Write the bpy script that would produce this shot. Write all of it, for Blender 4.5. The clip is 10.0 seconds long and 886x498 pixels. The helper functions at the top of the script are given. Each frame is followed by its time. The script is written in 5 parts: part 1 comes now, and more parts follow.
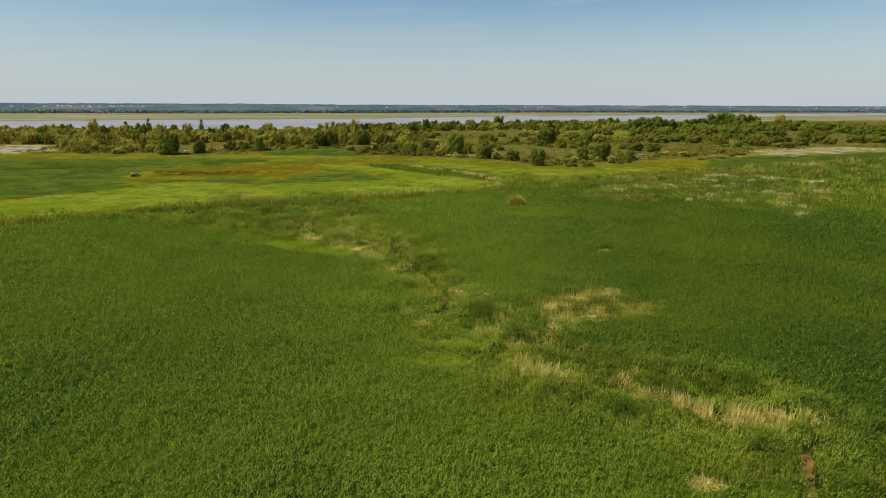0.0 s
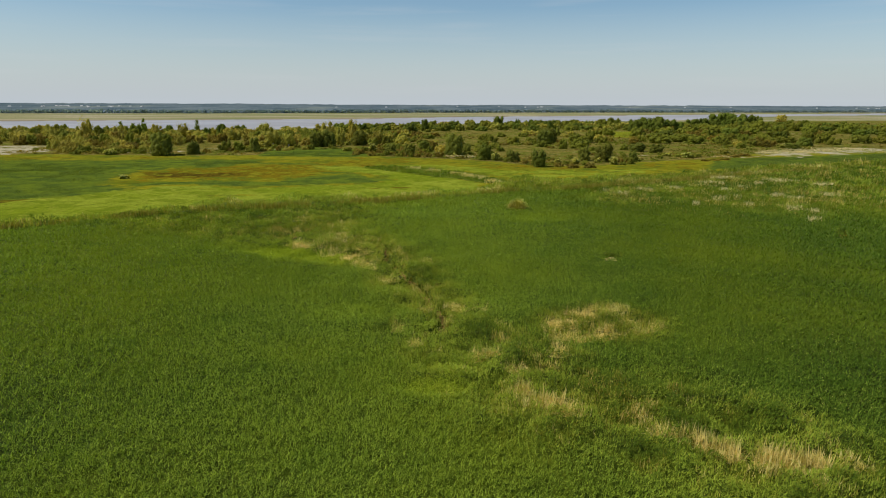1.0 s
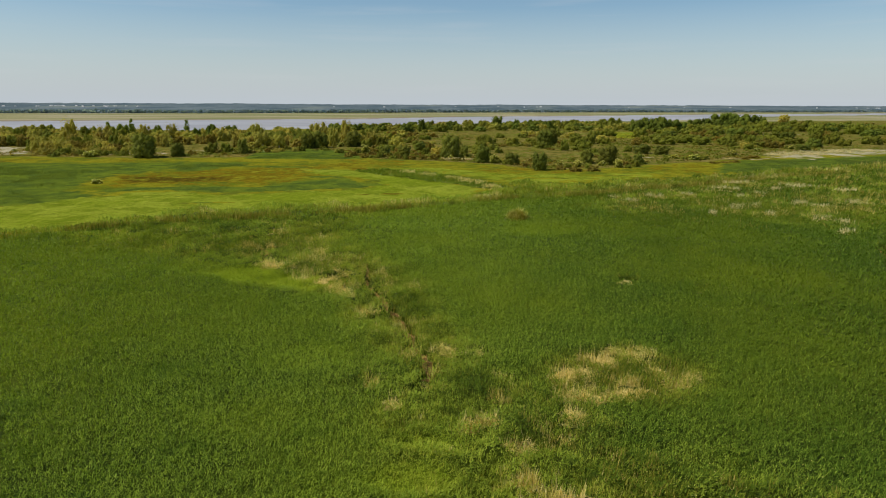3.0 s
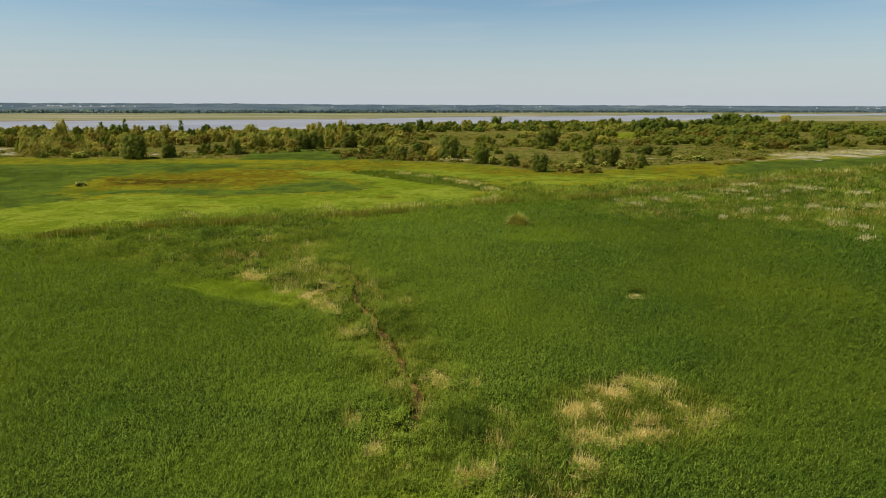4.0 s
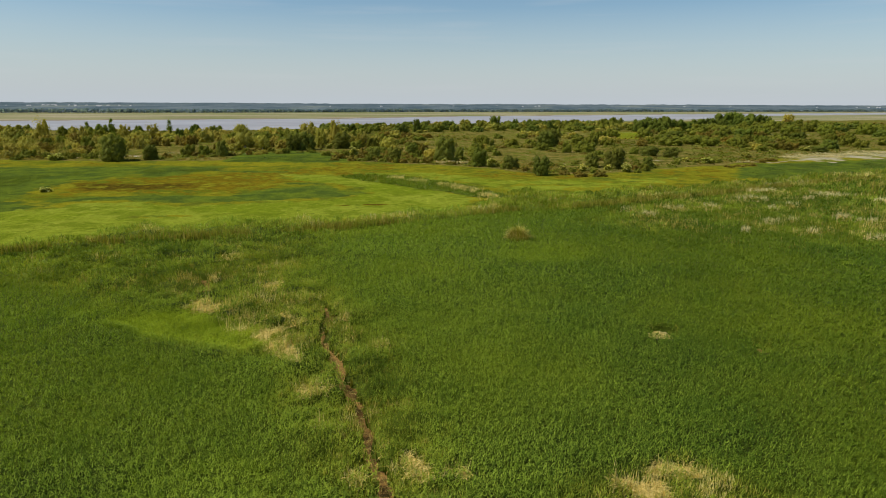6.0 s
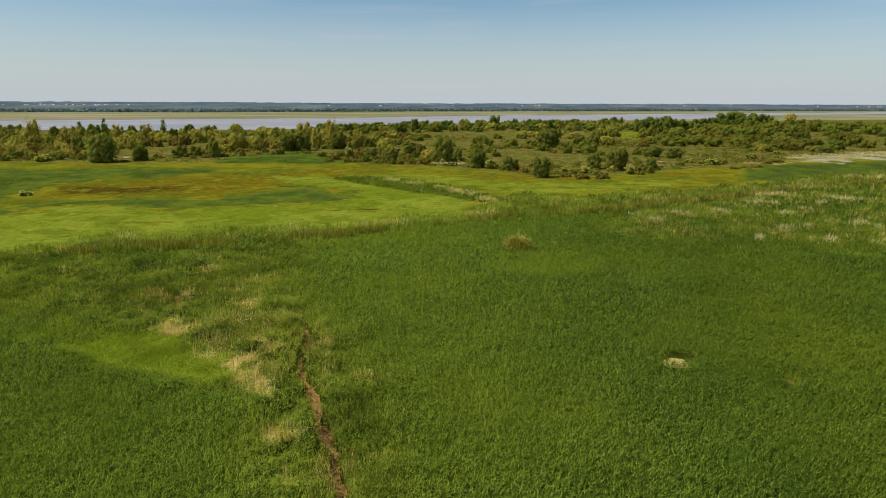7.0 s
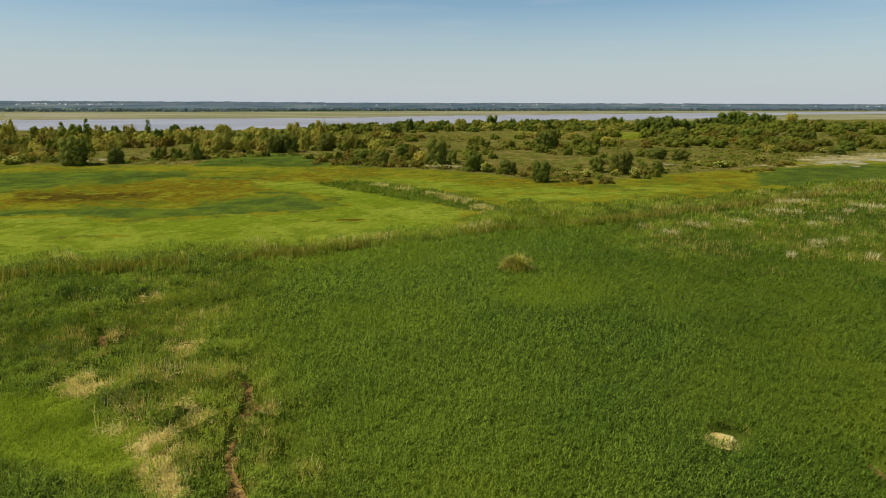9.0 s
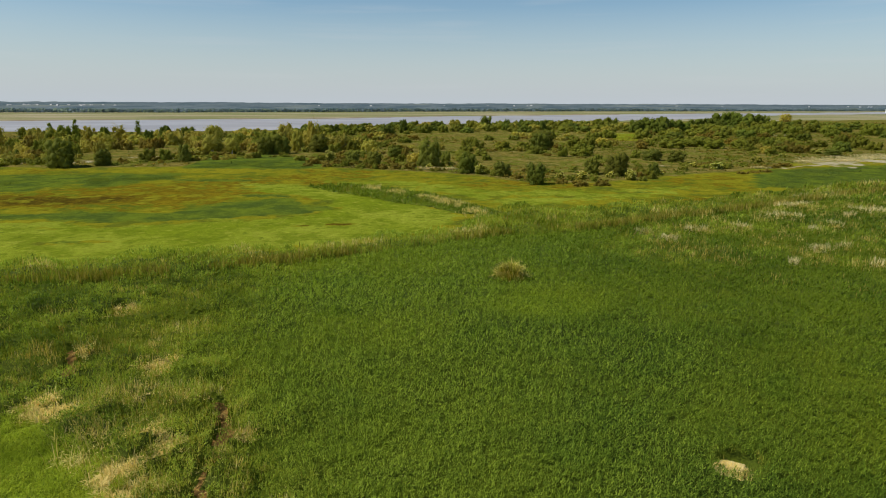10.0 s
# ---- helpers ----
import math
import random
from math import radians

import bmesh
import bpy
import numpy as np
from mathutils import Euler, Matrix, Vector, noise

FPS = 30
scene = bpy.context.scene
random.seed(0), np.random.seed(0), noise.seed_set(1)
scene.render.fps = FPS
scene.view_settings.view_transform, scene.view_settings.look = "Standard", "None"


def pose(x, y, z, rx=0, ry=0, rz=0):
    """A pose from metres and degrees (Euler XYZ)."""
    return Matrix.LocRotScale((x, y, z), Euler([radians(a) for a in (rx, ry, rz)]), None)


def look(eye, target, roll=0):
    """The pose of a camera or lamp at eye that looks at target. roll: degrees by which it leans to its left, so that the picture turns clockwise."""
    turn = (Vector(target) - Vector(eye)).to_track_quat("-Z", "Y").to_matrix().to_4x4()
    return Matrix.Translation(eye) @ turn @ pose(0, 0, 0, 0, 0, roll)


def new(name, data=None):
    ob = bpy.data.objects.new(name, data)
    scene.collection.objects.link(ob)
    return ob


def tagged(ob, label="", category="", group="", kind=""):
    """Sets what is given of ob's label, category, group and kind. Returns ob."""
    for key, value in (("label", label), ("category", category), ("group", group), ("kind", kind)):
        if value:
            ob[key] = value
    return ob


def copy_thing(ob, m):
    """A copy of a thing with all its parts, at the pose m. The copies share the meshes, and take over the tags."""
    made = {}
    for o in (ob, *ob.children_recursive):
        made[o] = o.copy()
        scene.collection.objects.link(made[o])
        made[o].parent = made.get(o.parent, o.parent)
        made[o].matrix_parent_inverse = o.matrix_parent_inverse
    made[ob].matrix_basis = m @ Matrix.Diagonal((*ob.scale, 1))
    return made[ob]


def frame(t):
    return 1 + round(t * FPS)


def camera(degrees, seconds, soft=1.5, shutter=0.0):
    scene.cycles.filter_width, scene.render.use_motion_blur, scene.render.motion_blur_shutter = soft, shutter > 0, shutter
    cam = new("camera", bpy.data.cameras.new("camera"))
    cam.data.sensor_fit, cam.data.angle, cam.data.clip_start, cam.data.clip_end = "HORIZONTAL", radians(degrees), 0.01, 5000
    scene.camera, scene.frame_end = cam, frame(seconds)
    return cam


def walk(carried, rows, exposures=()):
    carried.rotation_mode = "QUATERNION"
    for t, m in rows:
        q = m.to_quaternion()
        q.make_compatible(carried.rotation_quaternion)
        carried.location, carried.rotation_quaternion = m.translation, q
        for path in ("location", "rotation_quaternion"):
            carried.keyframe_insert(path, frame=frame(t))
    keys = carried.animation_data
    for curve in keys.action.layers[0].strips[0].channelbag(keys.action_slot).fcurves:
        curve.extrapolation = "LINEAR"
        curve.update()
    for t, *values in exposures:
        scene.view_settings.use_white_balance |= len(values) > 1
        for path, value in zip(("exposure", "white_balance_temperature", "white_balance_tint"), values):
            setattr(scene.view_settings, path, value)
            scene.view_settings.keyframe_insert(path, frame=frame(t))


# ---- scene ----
cam = camera(71.7, 10.0, 1.0)
PATH = [
    (0, (0.413, 1.925, 21.528), (0.615, 21.379, 16.889), 0.28),
    (0.5, (0.677, 4.445, 21.521), (0.883, 23.9, 16.887), 0.28),
    (1, (0.941, 7.052, 21.53), (1.15, 26.505, 16.891), 0.28),
    (1.5, (1.223, 9.699, 21.544), (1.442, 29.153, 16.911), 0.28),
    (2, (1.48, 12.487, 21.56), (1.723, 31.939, 16.92), 0.28),
    (2.5, (1.793, 15.452, 21.553), (2.037, 34.903, 16.907), 0.28),
    (4, (2.745, 24.372, 21.338), (3.011, 43.824, 16.698), 0.28),
    (4.5, (3.044, 27.286, 21.299), (3.322, 46.738, 16.655), 0.28),
    (5, (3.365, 30.175, 21.271), (3.656, 49.623, 16.615), 0.28),
    (5.5, (3.717, 33.088, 21.287), (4.013, 52.536, 16.629), 0.28),
    (7, (4.865, 42.019, 21.464), (5.174, 61.46, 16.78), 0.28),
    (7.5, (5.215, 45.083, 21.402), (5.532, 64.522, 16.71), 0.28),
    (8, (5.58, 48.282, 21.339), (5.901, 67.719, 16.637), 0.28),
    (8.5, (5.995, 51.38, 21.306), (6.324, 70.813, 16.592), 0.28),
    (9, (6.417, 54.15, 21.388), (6.801, 73.587, 16.689), 0.28),
    (9.5, (6.717, 56.117, 21.467), (7.191, 75.556, 16.786), 0.28),
    (10, (6.871, 57.181, 21.469), (7.427, 76.617, 16.789), 0.28),
]
walk(cam, [(t, look(eye, target, roll)) for t, eye, target, roll in PATH])

# ---- sky and sun ----
SUN_ELEVATION, SUN_SIDE = 54, -101          # degrees; the side is counted clockwise from straight ahead
world = bpy.data.worlds.new("sky")
scene.world = world
world.use_nodes = True
wn, wl = world.node_tree.nodes, world.node_tree.links
sky = wn.new("ShaderNodeTexSky")
sky.sky_type, sky.sun_disc = "NISHITA", False
sky.sun_elevation, sky.sun_rotation = radians(SUN_ELEVATION), radians(SUN_SIDE)
sky.altitude, sky.air_density, sky.dust_density, sky.ozone_density = 0, 1.0, 0.3, 3.0
# thin streaks of high cloud
coord = wn.new("ShaderNodeTexCoord")
stretch = wn.new("ShaderNodeMapping")
stretch.inputs["Scale"].default_value = (2.2, 2.2, 38)
wisps = wn.new("ShaderNodeTexNoise")
wisps.inputs["Scale"].default_value, wisps.inputs["Detail"].default_value = 1.6, 5
thin = wn.new("ShaderNodeMapRange")
thin.inputs["From Min"].default_value, thin.inputs["From Max"].default_value = 0.56, 0.8
thin.inputs["To Max"].default_value = 0.2
cloud = wn.new("ShaderNodeMix")
cloud.data_type = "RGBA"
cloud.inputs["B"].default_value = (7.0, 7.3, 7.6, 1)
wl.new(coord.outputs["Generated"], stretch.inputs["Vector"])
wl.new(stretch.outputs["Vector"], wisps.inputs["Vector"])
wl.new(wisps.outputs["Fac"], thin.inputs["Value"])
wl.new(thin.outputs["Result"], cloud.inputs["Factor"])
haze = wn.new("ShaderNodeMix")
haze.data_type = "RGBA"
haze.inputs["B"].default_value = (5.9, 6.5, 7.0, 1)
height = wn.new("ShaderNodeSeparateXYZ")
low = wn.new("ShaderNodeMapRange")
low.inputs["From Min"].default_value, low.inputs["From Max"].default_value = 0.0, 0.14
low.inputs["To Min"].default_value, low.inputs["To Max"].default_value = 1.0, 0.0
wl.new(coord.outputs["Generated"], height.inputs[0])
wl.new(height.outputs["Z"], low.inputs["Value"])
wl.new(low.outputs["Result"], haze.inputs["Factor"])
clear = wn.new("ShaderNodeMix")
clear.data_type, clear.blend_type = "RGBA", "MULTIPLY"
clear.inputs["Factor"].default_value = 1.0
clear.inputs["B"].default_value = (1.03, 1.12, 1.11, 1)
wl.new(sky.outputs["Color"], clear.inputs["A"])
wl.new(clear.outputs["Result"], haze.inputs["A"])
wl.new(haze.outputs["Result"], cloud.inputs["A"])
wl.new(cloud.outputs["Result"], wn["Background"].inputs["Color"])
wn["Background"].inputs["Strength"].default_value = 0.085

sun = new("sun", bpy.data.lights.new("sun", "SUN"))
sun.data.energy, sun.data.angle, sun.data.color = 4.0, radians(0.53), (1.0, 0.95, 0.86)
el, az = radians(SUN_ELEVATION), radians(SUN_SIDE)
sun.matrix_world = look((500 * math.sin(az) * math.cos(el), 500 * math.cos(az) * math.cos(el), 500 * math.sin(el)), (0, 0, 0))


# ---- materials ----
class Nodes:
    """A material's node tree, with short ways to add to it."""

    def __init__(self, name):
        self.mat = bpy.data.materials.new(name)
        self.mat.use_nodes = True
        self.tree = self.mat.node_tree
        self.shader = self.tree.nodes["Principled BSDF"]
        self.place = self.add("ShaderNodeNewGeometry").outputs["Position"]

    def add(self, kind):
        return self.tree.nodes.new(kind)

    def put(self, value, socket):
        if isinstance(value, bpy.types.NodeSocket):
            self.tree.links.new(value, socket)
        elif isinstance(value, (tuple, list)) and len(value) == 3 and socket.type == "RGBA":
            socket.default_value = (*value, 1)
        else:
            socket.default_value = value

    def noise(self, scale, detail=3.0, where=None, rough=0.55):
        n = self.add("ShaderNodeTexNoise")
        self.put(self.place if where is None else where, n.inputs["Vector"])
        n.inputs["Scale"].default_value, n.inputs["Detail"].default_value = scale, detail
        n.inputs["Roughness"].default_value = rough
        return n.outputs["Fac"]

    def math(self, op, a, b=0.0):
        n = self.add("ShaderNodeMath")
        n.operation = op
        self.put(a, n.inputs[0]), self.put(b, n.inputs[1])
        return n.outputs[0]

    def span(self, value, lo, hi, to_lo=0.0, to_hi=1.0):
        n = self.add("ShaderNodeMapRange")
        self.put(value, n.inputs["Value"])
        for key, v in (("From Min", lo), ("From Max", hi), ("To Min", to_lo), ("To Max", to_hi)):
            n.inputs[key].default_value = v
        return n.outputs["Result"]

    def mix(self, factor, a, b, blend="MIX"):
        n = self.add("ShaderNodeMix")
        n.data_type, n.blend_type = "RGBA", blend
        self.put(factor, n.inputs["Factor"]), self.put(a, n.inputs["A"]), self.put(b, n.inputs["B"])
        return n.outputs["Result"]

    def channels(self, name):
        a = self.add("ShaderNodeAttribute")
        a.attribute_name = name
        s = self.add("ShaderNodeSeparateColor")
        self.tree.links.new(a.outputs["Color"], s.inputs[0])
        return (*s.outputs, a.outputs["Alpha"])

    def bump(self, height, strength, distance):
        n = self.add("ShaderNodeBump")
        n.inputs["Strength"].default_value, n.inputs["Distance"].default_value = strength, distance
        self.put(height, n.inputs["Height"])
        self.put(n.outputs["Normal"], self.shader.inputs["Normal"])

    def finish(self, color, rough=0.7, gloss=0.3, leaf=0.0):
        self.put(color, self.shader.inputs["Base Color"])
        self.put(rough, self.shader.inputs["Roughness"])
        self.shader.inputs["Specular IOR Level"].default_value = gloss
        if leaf:
            t = self.add("ShaderNodeBsdfTranslucent")
            self.put(self.mix(1.0, color, (1.0, 1.0, 0.55), "MULTIPLY"), t.inputs["Color"])
            m = self.add("ShaderNodeMixShader")
            m.inputs[0].default_value = leaf
            out = self.tree.nodes["Material Output"].inputs["Surface"]
            self.tree.links.new(self.shader.outputs[0], m.inputs[1])
            self.tree.links.new(t.outputs[0], m.inputs[2])
            self.tree.links.new(m.outputs[0], out)
        return self.mat


def ground_material():
    n = Nodes("marsh_ground")
    mid, fine, grain = n.noise(0.11, 4), n.noise(0.9, 4), n.noise(5.0, 3)
    lime, rust, sedge, sand = n.channels("cover")
    mud, heath, bank, shore = n.channels("cover_far")

    streak = n.noise(0.34, 4)

    def edge(mask, ragged=1.3, soft=0.11):
        v = n.math("ADD", mask, n.math("MULTIPLY", n.math("SUBTRACT", mid, 0.5), ragged))
        v = n.math("ADD", v, n.math("MULTIPLY", n.math("SUBTRACT", streak, 0.5), ragged))
        return n.math("MULTIPLY", n.span(v, 0.5 - soft, 0.5 + soft), n.span(mask, 0.02, 0.16))

    flow, patch = n.noise(0.045, 5, None, 0.65), n.noise(0.16, 5, None, 0.6)
    speck = n.noise(0.55, 4, None, 0.6)
    c = n.mix(n.span(flow, 0.40, 0.58), (0.118, 0.138, 0.010), (0.225, 0.205, 0.012))
    c = n.mix(n.span(patch, 0.53, 0.60, 0, 0.7), c, (0.080, 0.108, 0.014))
    brown = n.mix(n.span(patch, 0.42, 0.57), (0.105, 0.072, 0.007), (0.200, 0.150, 0.009))
    c = n.mix(edge(rust, 1.6), c, n.mix(n.math("MULTIPLY", n.span(rust, 0.55, 0.9), n.span(speck, 0.36, 0.5, 0.3, 1.0)), brown, n.mix(n.span(patch, 0.4, 0.6), (0.045, 0.036, 0.007), (0.100, 0.070, 0.008))))
    c = n.mix(n.span(patch, 0.47, 0.40, 0, 0.75), c, n.mix(n.span(speck, 0.4, 0.6), (0.17, 0.165, 0.012), (0.27, 0.245, 0.016)))
    c = n.mix(edge(sedge, 1.1), c, n.mix(n.span(patch, 0.40, 0.60), (0.066, 0.098, 0.015), (0.122, 0.160, 0.015)))
    fresh = n.mix(n.span(flow, 0.40, 0.60), (0.165, 0.208, 0.012), (0.238, 0.272, 0.024))
    fresh = n.mix(n.span(patch, 0.49, 0.58, 0, 0.75), fresh, (0.128, 0.165, 0.010))
    fresh = n.mix(n.span(speck, 0.56, 0.66, 0, 0.5), fresh, (0.32, 0.33, 0.04))
    fresh = n.mix(n.span(speck, 0.40, 0.33, 0, 0.7), fresh, (0.100, 0.130, 0.012))
    c = n.mix(edge(lime, 1.2, 0.08), c, fresh)
    c = n.mix(1.0, c, n.span(fine, 0.3, 0.7, 0.84, 1.13), "MULTIPLY")
    dry = n.mix(n.span(patch, 0.40, 0.60), (0.098, 0.098, 0.014), (0.205, 0.162, 0.035))
    dry = n.mix(n.span(flow, 0.50, 0.60, 0, 0.75), dry, (0.125, 0.145, 0.014))
    dry = n.mix(n.span(speck, 0.55, 0.66, 0, 0.7), dry, (0.31, 0.235, 0.09))
    dry = n.mix(n.span(speck, 0.44, 0.36, 0, 0.6), dry, (0.085, 0.066, 0.014))
    c = n.mix(edge(heath, 0.5), c, dry)
    c = n.mix(n.math("MULTIPLY", edge(sand, 1.5), n.span(fine, 0.3, 0.5, 0.45, 1.0)), c, n.mix(fine, (0.30, 0.255, 0.145), (0.54, 0.475, 0.32)))
    along = n.add("ShaderNodeMapping")
    along.inputs["Scale"].default_value = (0.003, 0.014, 0.05)
    n.put(n.place, along.inputs["Vector"])
    drift = n.noise(1.0, 4, along.outputs["Vector"])
    far_grass = n.mix(n.span(drift, 0.42, 0.5), (0.20, 0.205, 0.085), (0.27, 0.25, 0.12))
    far_grass = n.mix(n.span(drift, 0.54, 0.6), far_grass, (0.36, 0.31, 0.19))
    c = n.mix(edge(bank, 0.3), c, far_grass)
    c = n.mix(edge(shore, 0.3), c, (0.26, 0.21, 0.14))
    c = n.mix(edge(mud, 0.7), c, n.mix(fine, (0.095, 0.048, 0.012), (0.44, 0.265, 0.08)))
    c = n.mix(1.0, c, n.span(grain, 0.3, 0.7, 0.72, 1.22), "MULTIPLY")
    n.bump(n.math("ADD", grain, fine), 0.7, 0.25)
    return n.finish(c, 0.95, 0.0)


def reed_material(name="reed_leaf", leaf=0.35):
    """Green leaf that turns olive, straw or fresh lime by the plant's own values (random, dryness, freshness)."""
    n = Nodes(name)
    own, dry, fresh, _ = n.channels("plant")
    broad, mid = n.noise(0.035, 4), n.noise(0.25, 3)
    c = n.mix(own, (0.082, 0.142, 0.012), (0.322, 0.425, 0.042))
    # own below 0: shade between the leaves put into a dark colour
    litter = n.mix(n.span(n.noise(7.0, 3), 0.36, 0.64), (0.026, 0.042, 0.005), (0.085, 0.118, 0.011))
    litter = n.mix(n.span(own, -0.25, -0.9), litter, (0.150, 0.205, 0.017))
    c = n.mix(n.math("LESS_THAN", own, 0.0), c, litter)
    c = n.mix(n.span(broad, 0.42, 0.64, 0, 0.5), c, (0.225, 0.275, 0.013))
    c = n.mix(n.span(mid, 0.5, 0.75, 0, 0.35), c, (0.085, 0.165, 0.010))
    c = n.mix(fresh, c, n.mix(own, (0.26, 0.34, 0.012), (0.43, 0.52, 0.03)))
    c = n.mix(n.span(dry, 0.0, 0.5), c, n.mix(own, (0.245, 0.262, 0.020), (0.50, 0.475, 0.055)))
    c = n.mix(n.span(dry, 0.45, 0.62), c, n.mix(own, (0.28, 0.225, 0.036), (0.50, 0.42, 0.085)))
    c = n.mix(n.span(dry, 0.62, 0.95), c, n.mix(own, (0.63, 0.475, 0.115), (0.92, 0.76, 0.29)))
    return n.finish(c, 0.65, 0.08, leaf)


def bleached_material():
    """Old grass bleached by the weather, from straw to nearly white."""
    n = Nodes("bleached_grass")
    own, _, _, _ = n.channels("plant")
    c = n.mix(own, (0.50, 0.39, 0.15), (0.90, 0.78, 0.43))
    c = n.mix(n.span(n.noise(1.3, 3), 0.52, 0.62, 0, 0.6), c, (0.40, 0.36, 0.09))
    return n.finish(c, 0.85, 0.0, 0.35)


def crown_material(name, dark, light, tip):
    n = Nodes(name)
    own, clump, _, _ = n.channels("plant")
    info = n.add("ShaderNodeObjectInfo").outputs["Random"]
    c = n.mix(own, dark, light)
    c = n.mix(n.span(clump, 0.3, 1.0, 0, 0.55), c, tip)
    c = n.mix(1.0, c, n.span(info, 0, 1, 0.78, 1.16), "MULTIPLY")
    other = n.math("FRACT", n.math("MULTIPLY", info, 7.31))
    c = n.mix(n.span(other, 0.55, 1.0, 0, 0.6), c, n.mix(1.0, c, (0.74, 0.86, 0.75), "MULTIPLY"))
    c = n.mix(n.span(other, 0.25, 0.0, 0, 0.5), c, n.mix(1.0, c, (1.05, 0.92, 0.85), "MULTIPLY"))
    return n.finish(c, 0.65, 0.06, 0.5)


def plain_material(name, a, b, scale, rough=0.8, relief=0.0):
    n = Nodes(name)
    g = n.noise(scale, 4)
    c = n.mix(n.span(g, 0.3, 0.7), a, b)
    c = n.mix(1.0, c, n.span(n.noise(scale * 7, 3), 0.3, 0.7, 0.8, 1.18), "MULTIPLY")
    if relief:
        n.bump(g, 0.8, relief)
    return n.finish(c, rough, 0.25)


def hill_material():
    """Distant woods in drifts, with paler fields between; blue haze put in the colours."""
    n = Nodes("hazy_hill_woods")
    drift = n.add("ShaderNodeMapping")
    drift.inputs["Scale"].default_value = (0.012, 0.005, 0.03)
    n.put(n.place, drift.inputs["Vector"])
    v = drift.outputs["Vector"]
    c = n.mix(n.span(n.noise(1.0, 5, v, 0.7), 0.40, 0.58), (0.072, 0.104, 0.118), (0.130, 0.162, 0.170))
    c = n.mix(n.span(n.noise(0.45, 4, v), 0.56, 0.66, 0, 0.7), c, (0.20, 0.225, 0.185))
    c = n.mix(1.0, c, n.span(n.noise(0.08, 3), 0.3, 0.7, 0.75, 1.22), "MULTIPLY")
    return n.finish(c, 0.95, 0.0)


def water_material():
    n = Nodes("river_water")
    where = n.add("ShaderNodeMapping")
    where.inputs["Scale"].default_value = (1.0, 2.0, 1.0)
    n.put(n.place, where.inputs["Vector"])
    v = where.outputs["Vector"]
    c = n.mix(n.span(n.noise(0.006, 3, v), 0.38, 0.62), (0.30, 0.282, 0.275), (0.38, 0.36, 0.35))
    n.bump(n.noise(0.6, 4, v), 0.25, 0.08)
    return n.finish(c, n.span(n.noise(0.01, 3, v), 0.35, 0.65, 0.4, 0.55), 0.3)


MAT_GROUND = ground_material()
MAT_REED = reed_material()
MAT_PALE = bleached_material()
MAT_BARK = plain_material("bark", (0.09, 0.07, 0.05), (0.16, 0.13, 0.10), 3.0, 0.9, 0.03)
MAT_BIRCH = plain_material("pale_bark", (0.40, 0.37, 0.32), (0.62, 0.58, 0.52), 4.0, 0.8, 0.01)
MAT_OAK = crown_material("dark_foliage", (0.147, 0.162, 0.024), (0.252, 0.266, 0.039), (0.329, 0.343, 0.048))
MAT_LEAFY = crown_material("deep_foliage", (0.122, 0.152, 0.020), (0.213, 0.251, 0.033), (0.261, 0.306, 0.040))
MAT_POPLAR = crown_material("poplar_foliage", (0.151, 0.184, 0.020), (0.316, 0.350, 0.041), (0.416, 0.451, 0.067))
MAT_WILLOW = crown_material("willow_foliage", (0.355, 0.302, 0.043), (0.530, 0.467, 0.079), (0.652, 0.568, 0.127))
MAT_THORN = crown_material("scrub_foliage", (0.175, 0.185, 0.019), (0.282, 0.289, 0.034), (0.344, 0.348, 0.049))
MAT_RUSSET = crown_material("russet_foliage", (0.178, 0.138, 0.019), (0.324, 0.243, 0.036), (0.437, 0.340, 0.065))
MAT_BLOSSOM = crown_material("cream_blossom", (0.55, 0.52, 0.09), (0.74, 0.69, 0.18), (0.78, 0.73, 0.26))
# distance haze put into the leaf colours as a blue tint
MAT_FAR_WOOD = crown_material("hazy_wood_foliage", (0.233, 0.297, 0.353), (0.270, 0.328, 0.389), (0.305, 0.359, 0.404))
MAT_HILL = hill_material()
MAT_WALL = plain_material("whitewashed_wall", (0.70, 0.69, 0.66), (0.80, 0.79, 0.76), 0.4)
MAT_ROOF = plain_material("slate_roof", (0.40, 0.39, 0.38), (0.50, 0.48, 0.46), 0.5)
MAT_WATER = water_material()


# ---- tools for building ----
def link_mesh(name, verts, faces, mat, colors=None, parent=None):
    """A mesh object from arrays: faces is an (n, 3) or (n, 4) array; colors maps a name to one RGBA row for each vertex."""
    verts, faces = np.asarray(verts, np.float32), np.asarray(faces, np.int32)
    me = bpy.data.meshes.new(name)
    count, sides = faces.shape
    me.vertices.add(len(verts))
    me.vertices.foreach_set("co", verts.ravel())
    me.loops.add(count * sides)
    me.loops.foreach_set("vertex_index", faces.ravel())
    me.polygons.add(count)
    me.polygons.foreach_set("loop_start", np.arange(0, count * sides, sides, dtype=np.int32))
    me.polygons.foreach_set("loop_total", np.full(count, sides, np.int32))
    me.update(calc_edges=True)
    for key, rows in (colors or {}).items():
        a = me.attributes.new(key, "FLOAT_COLOR", "POINT")
        a.data.foreach_set("color", np.asarray(rows, np.float32).ravel())
    me.materials.append(mat)
    ob = new(name, me)
    ob.parent = parent
    return ob


def part(name, bm, mat, parent, label=""):
    me = bpy.data.meshes.new(name)
    bm.to_mesh(me)
    bm.free()
    me.materials.append(mat)
    ob = new(name, me)
    ob.parent = parent
    return tagged(ob, label)


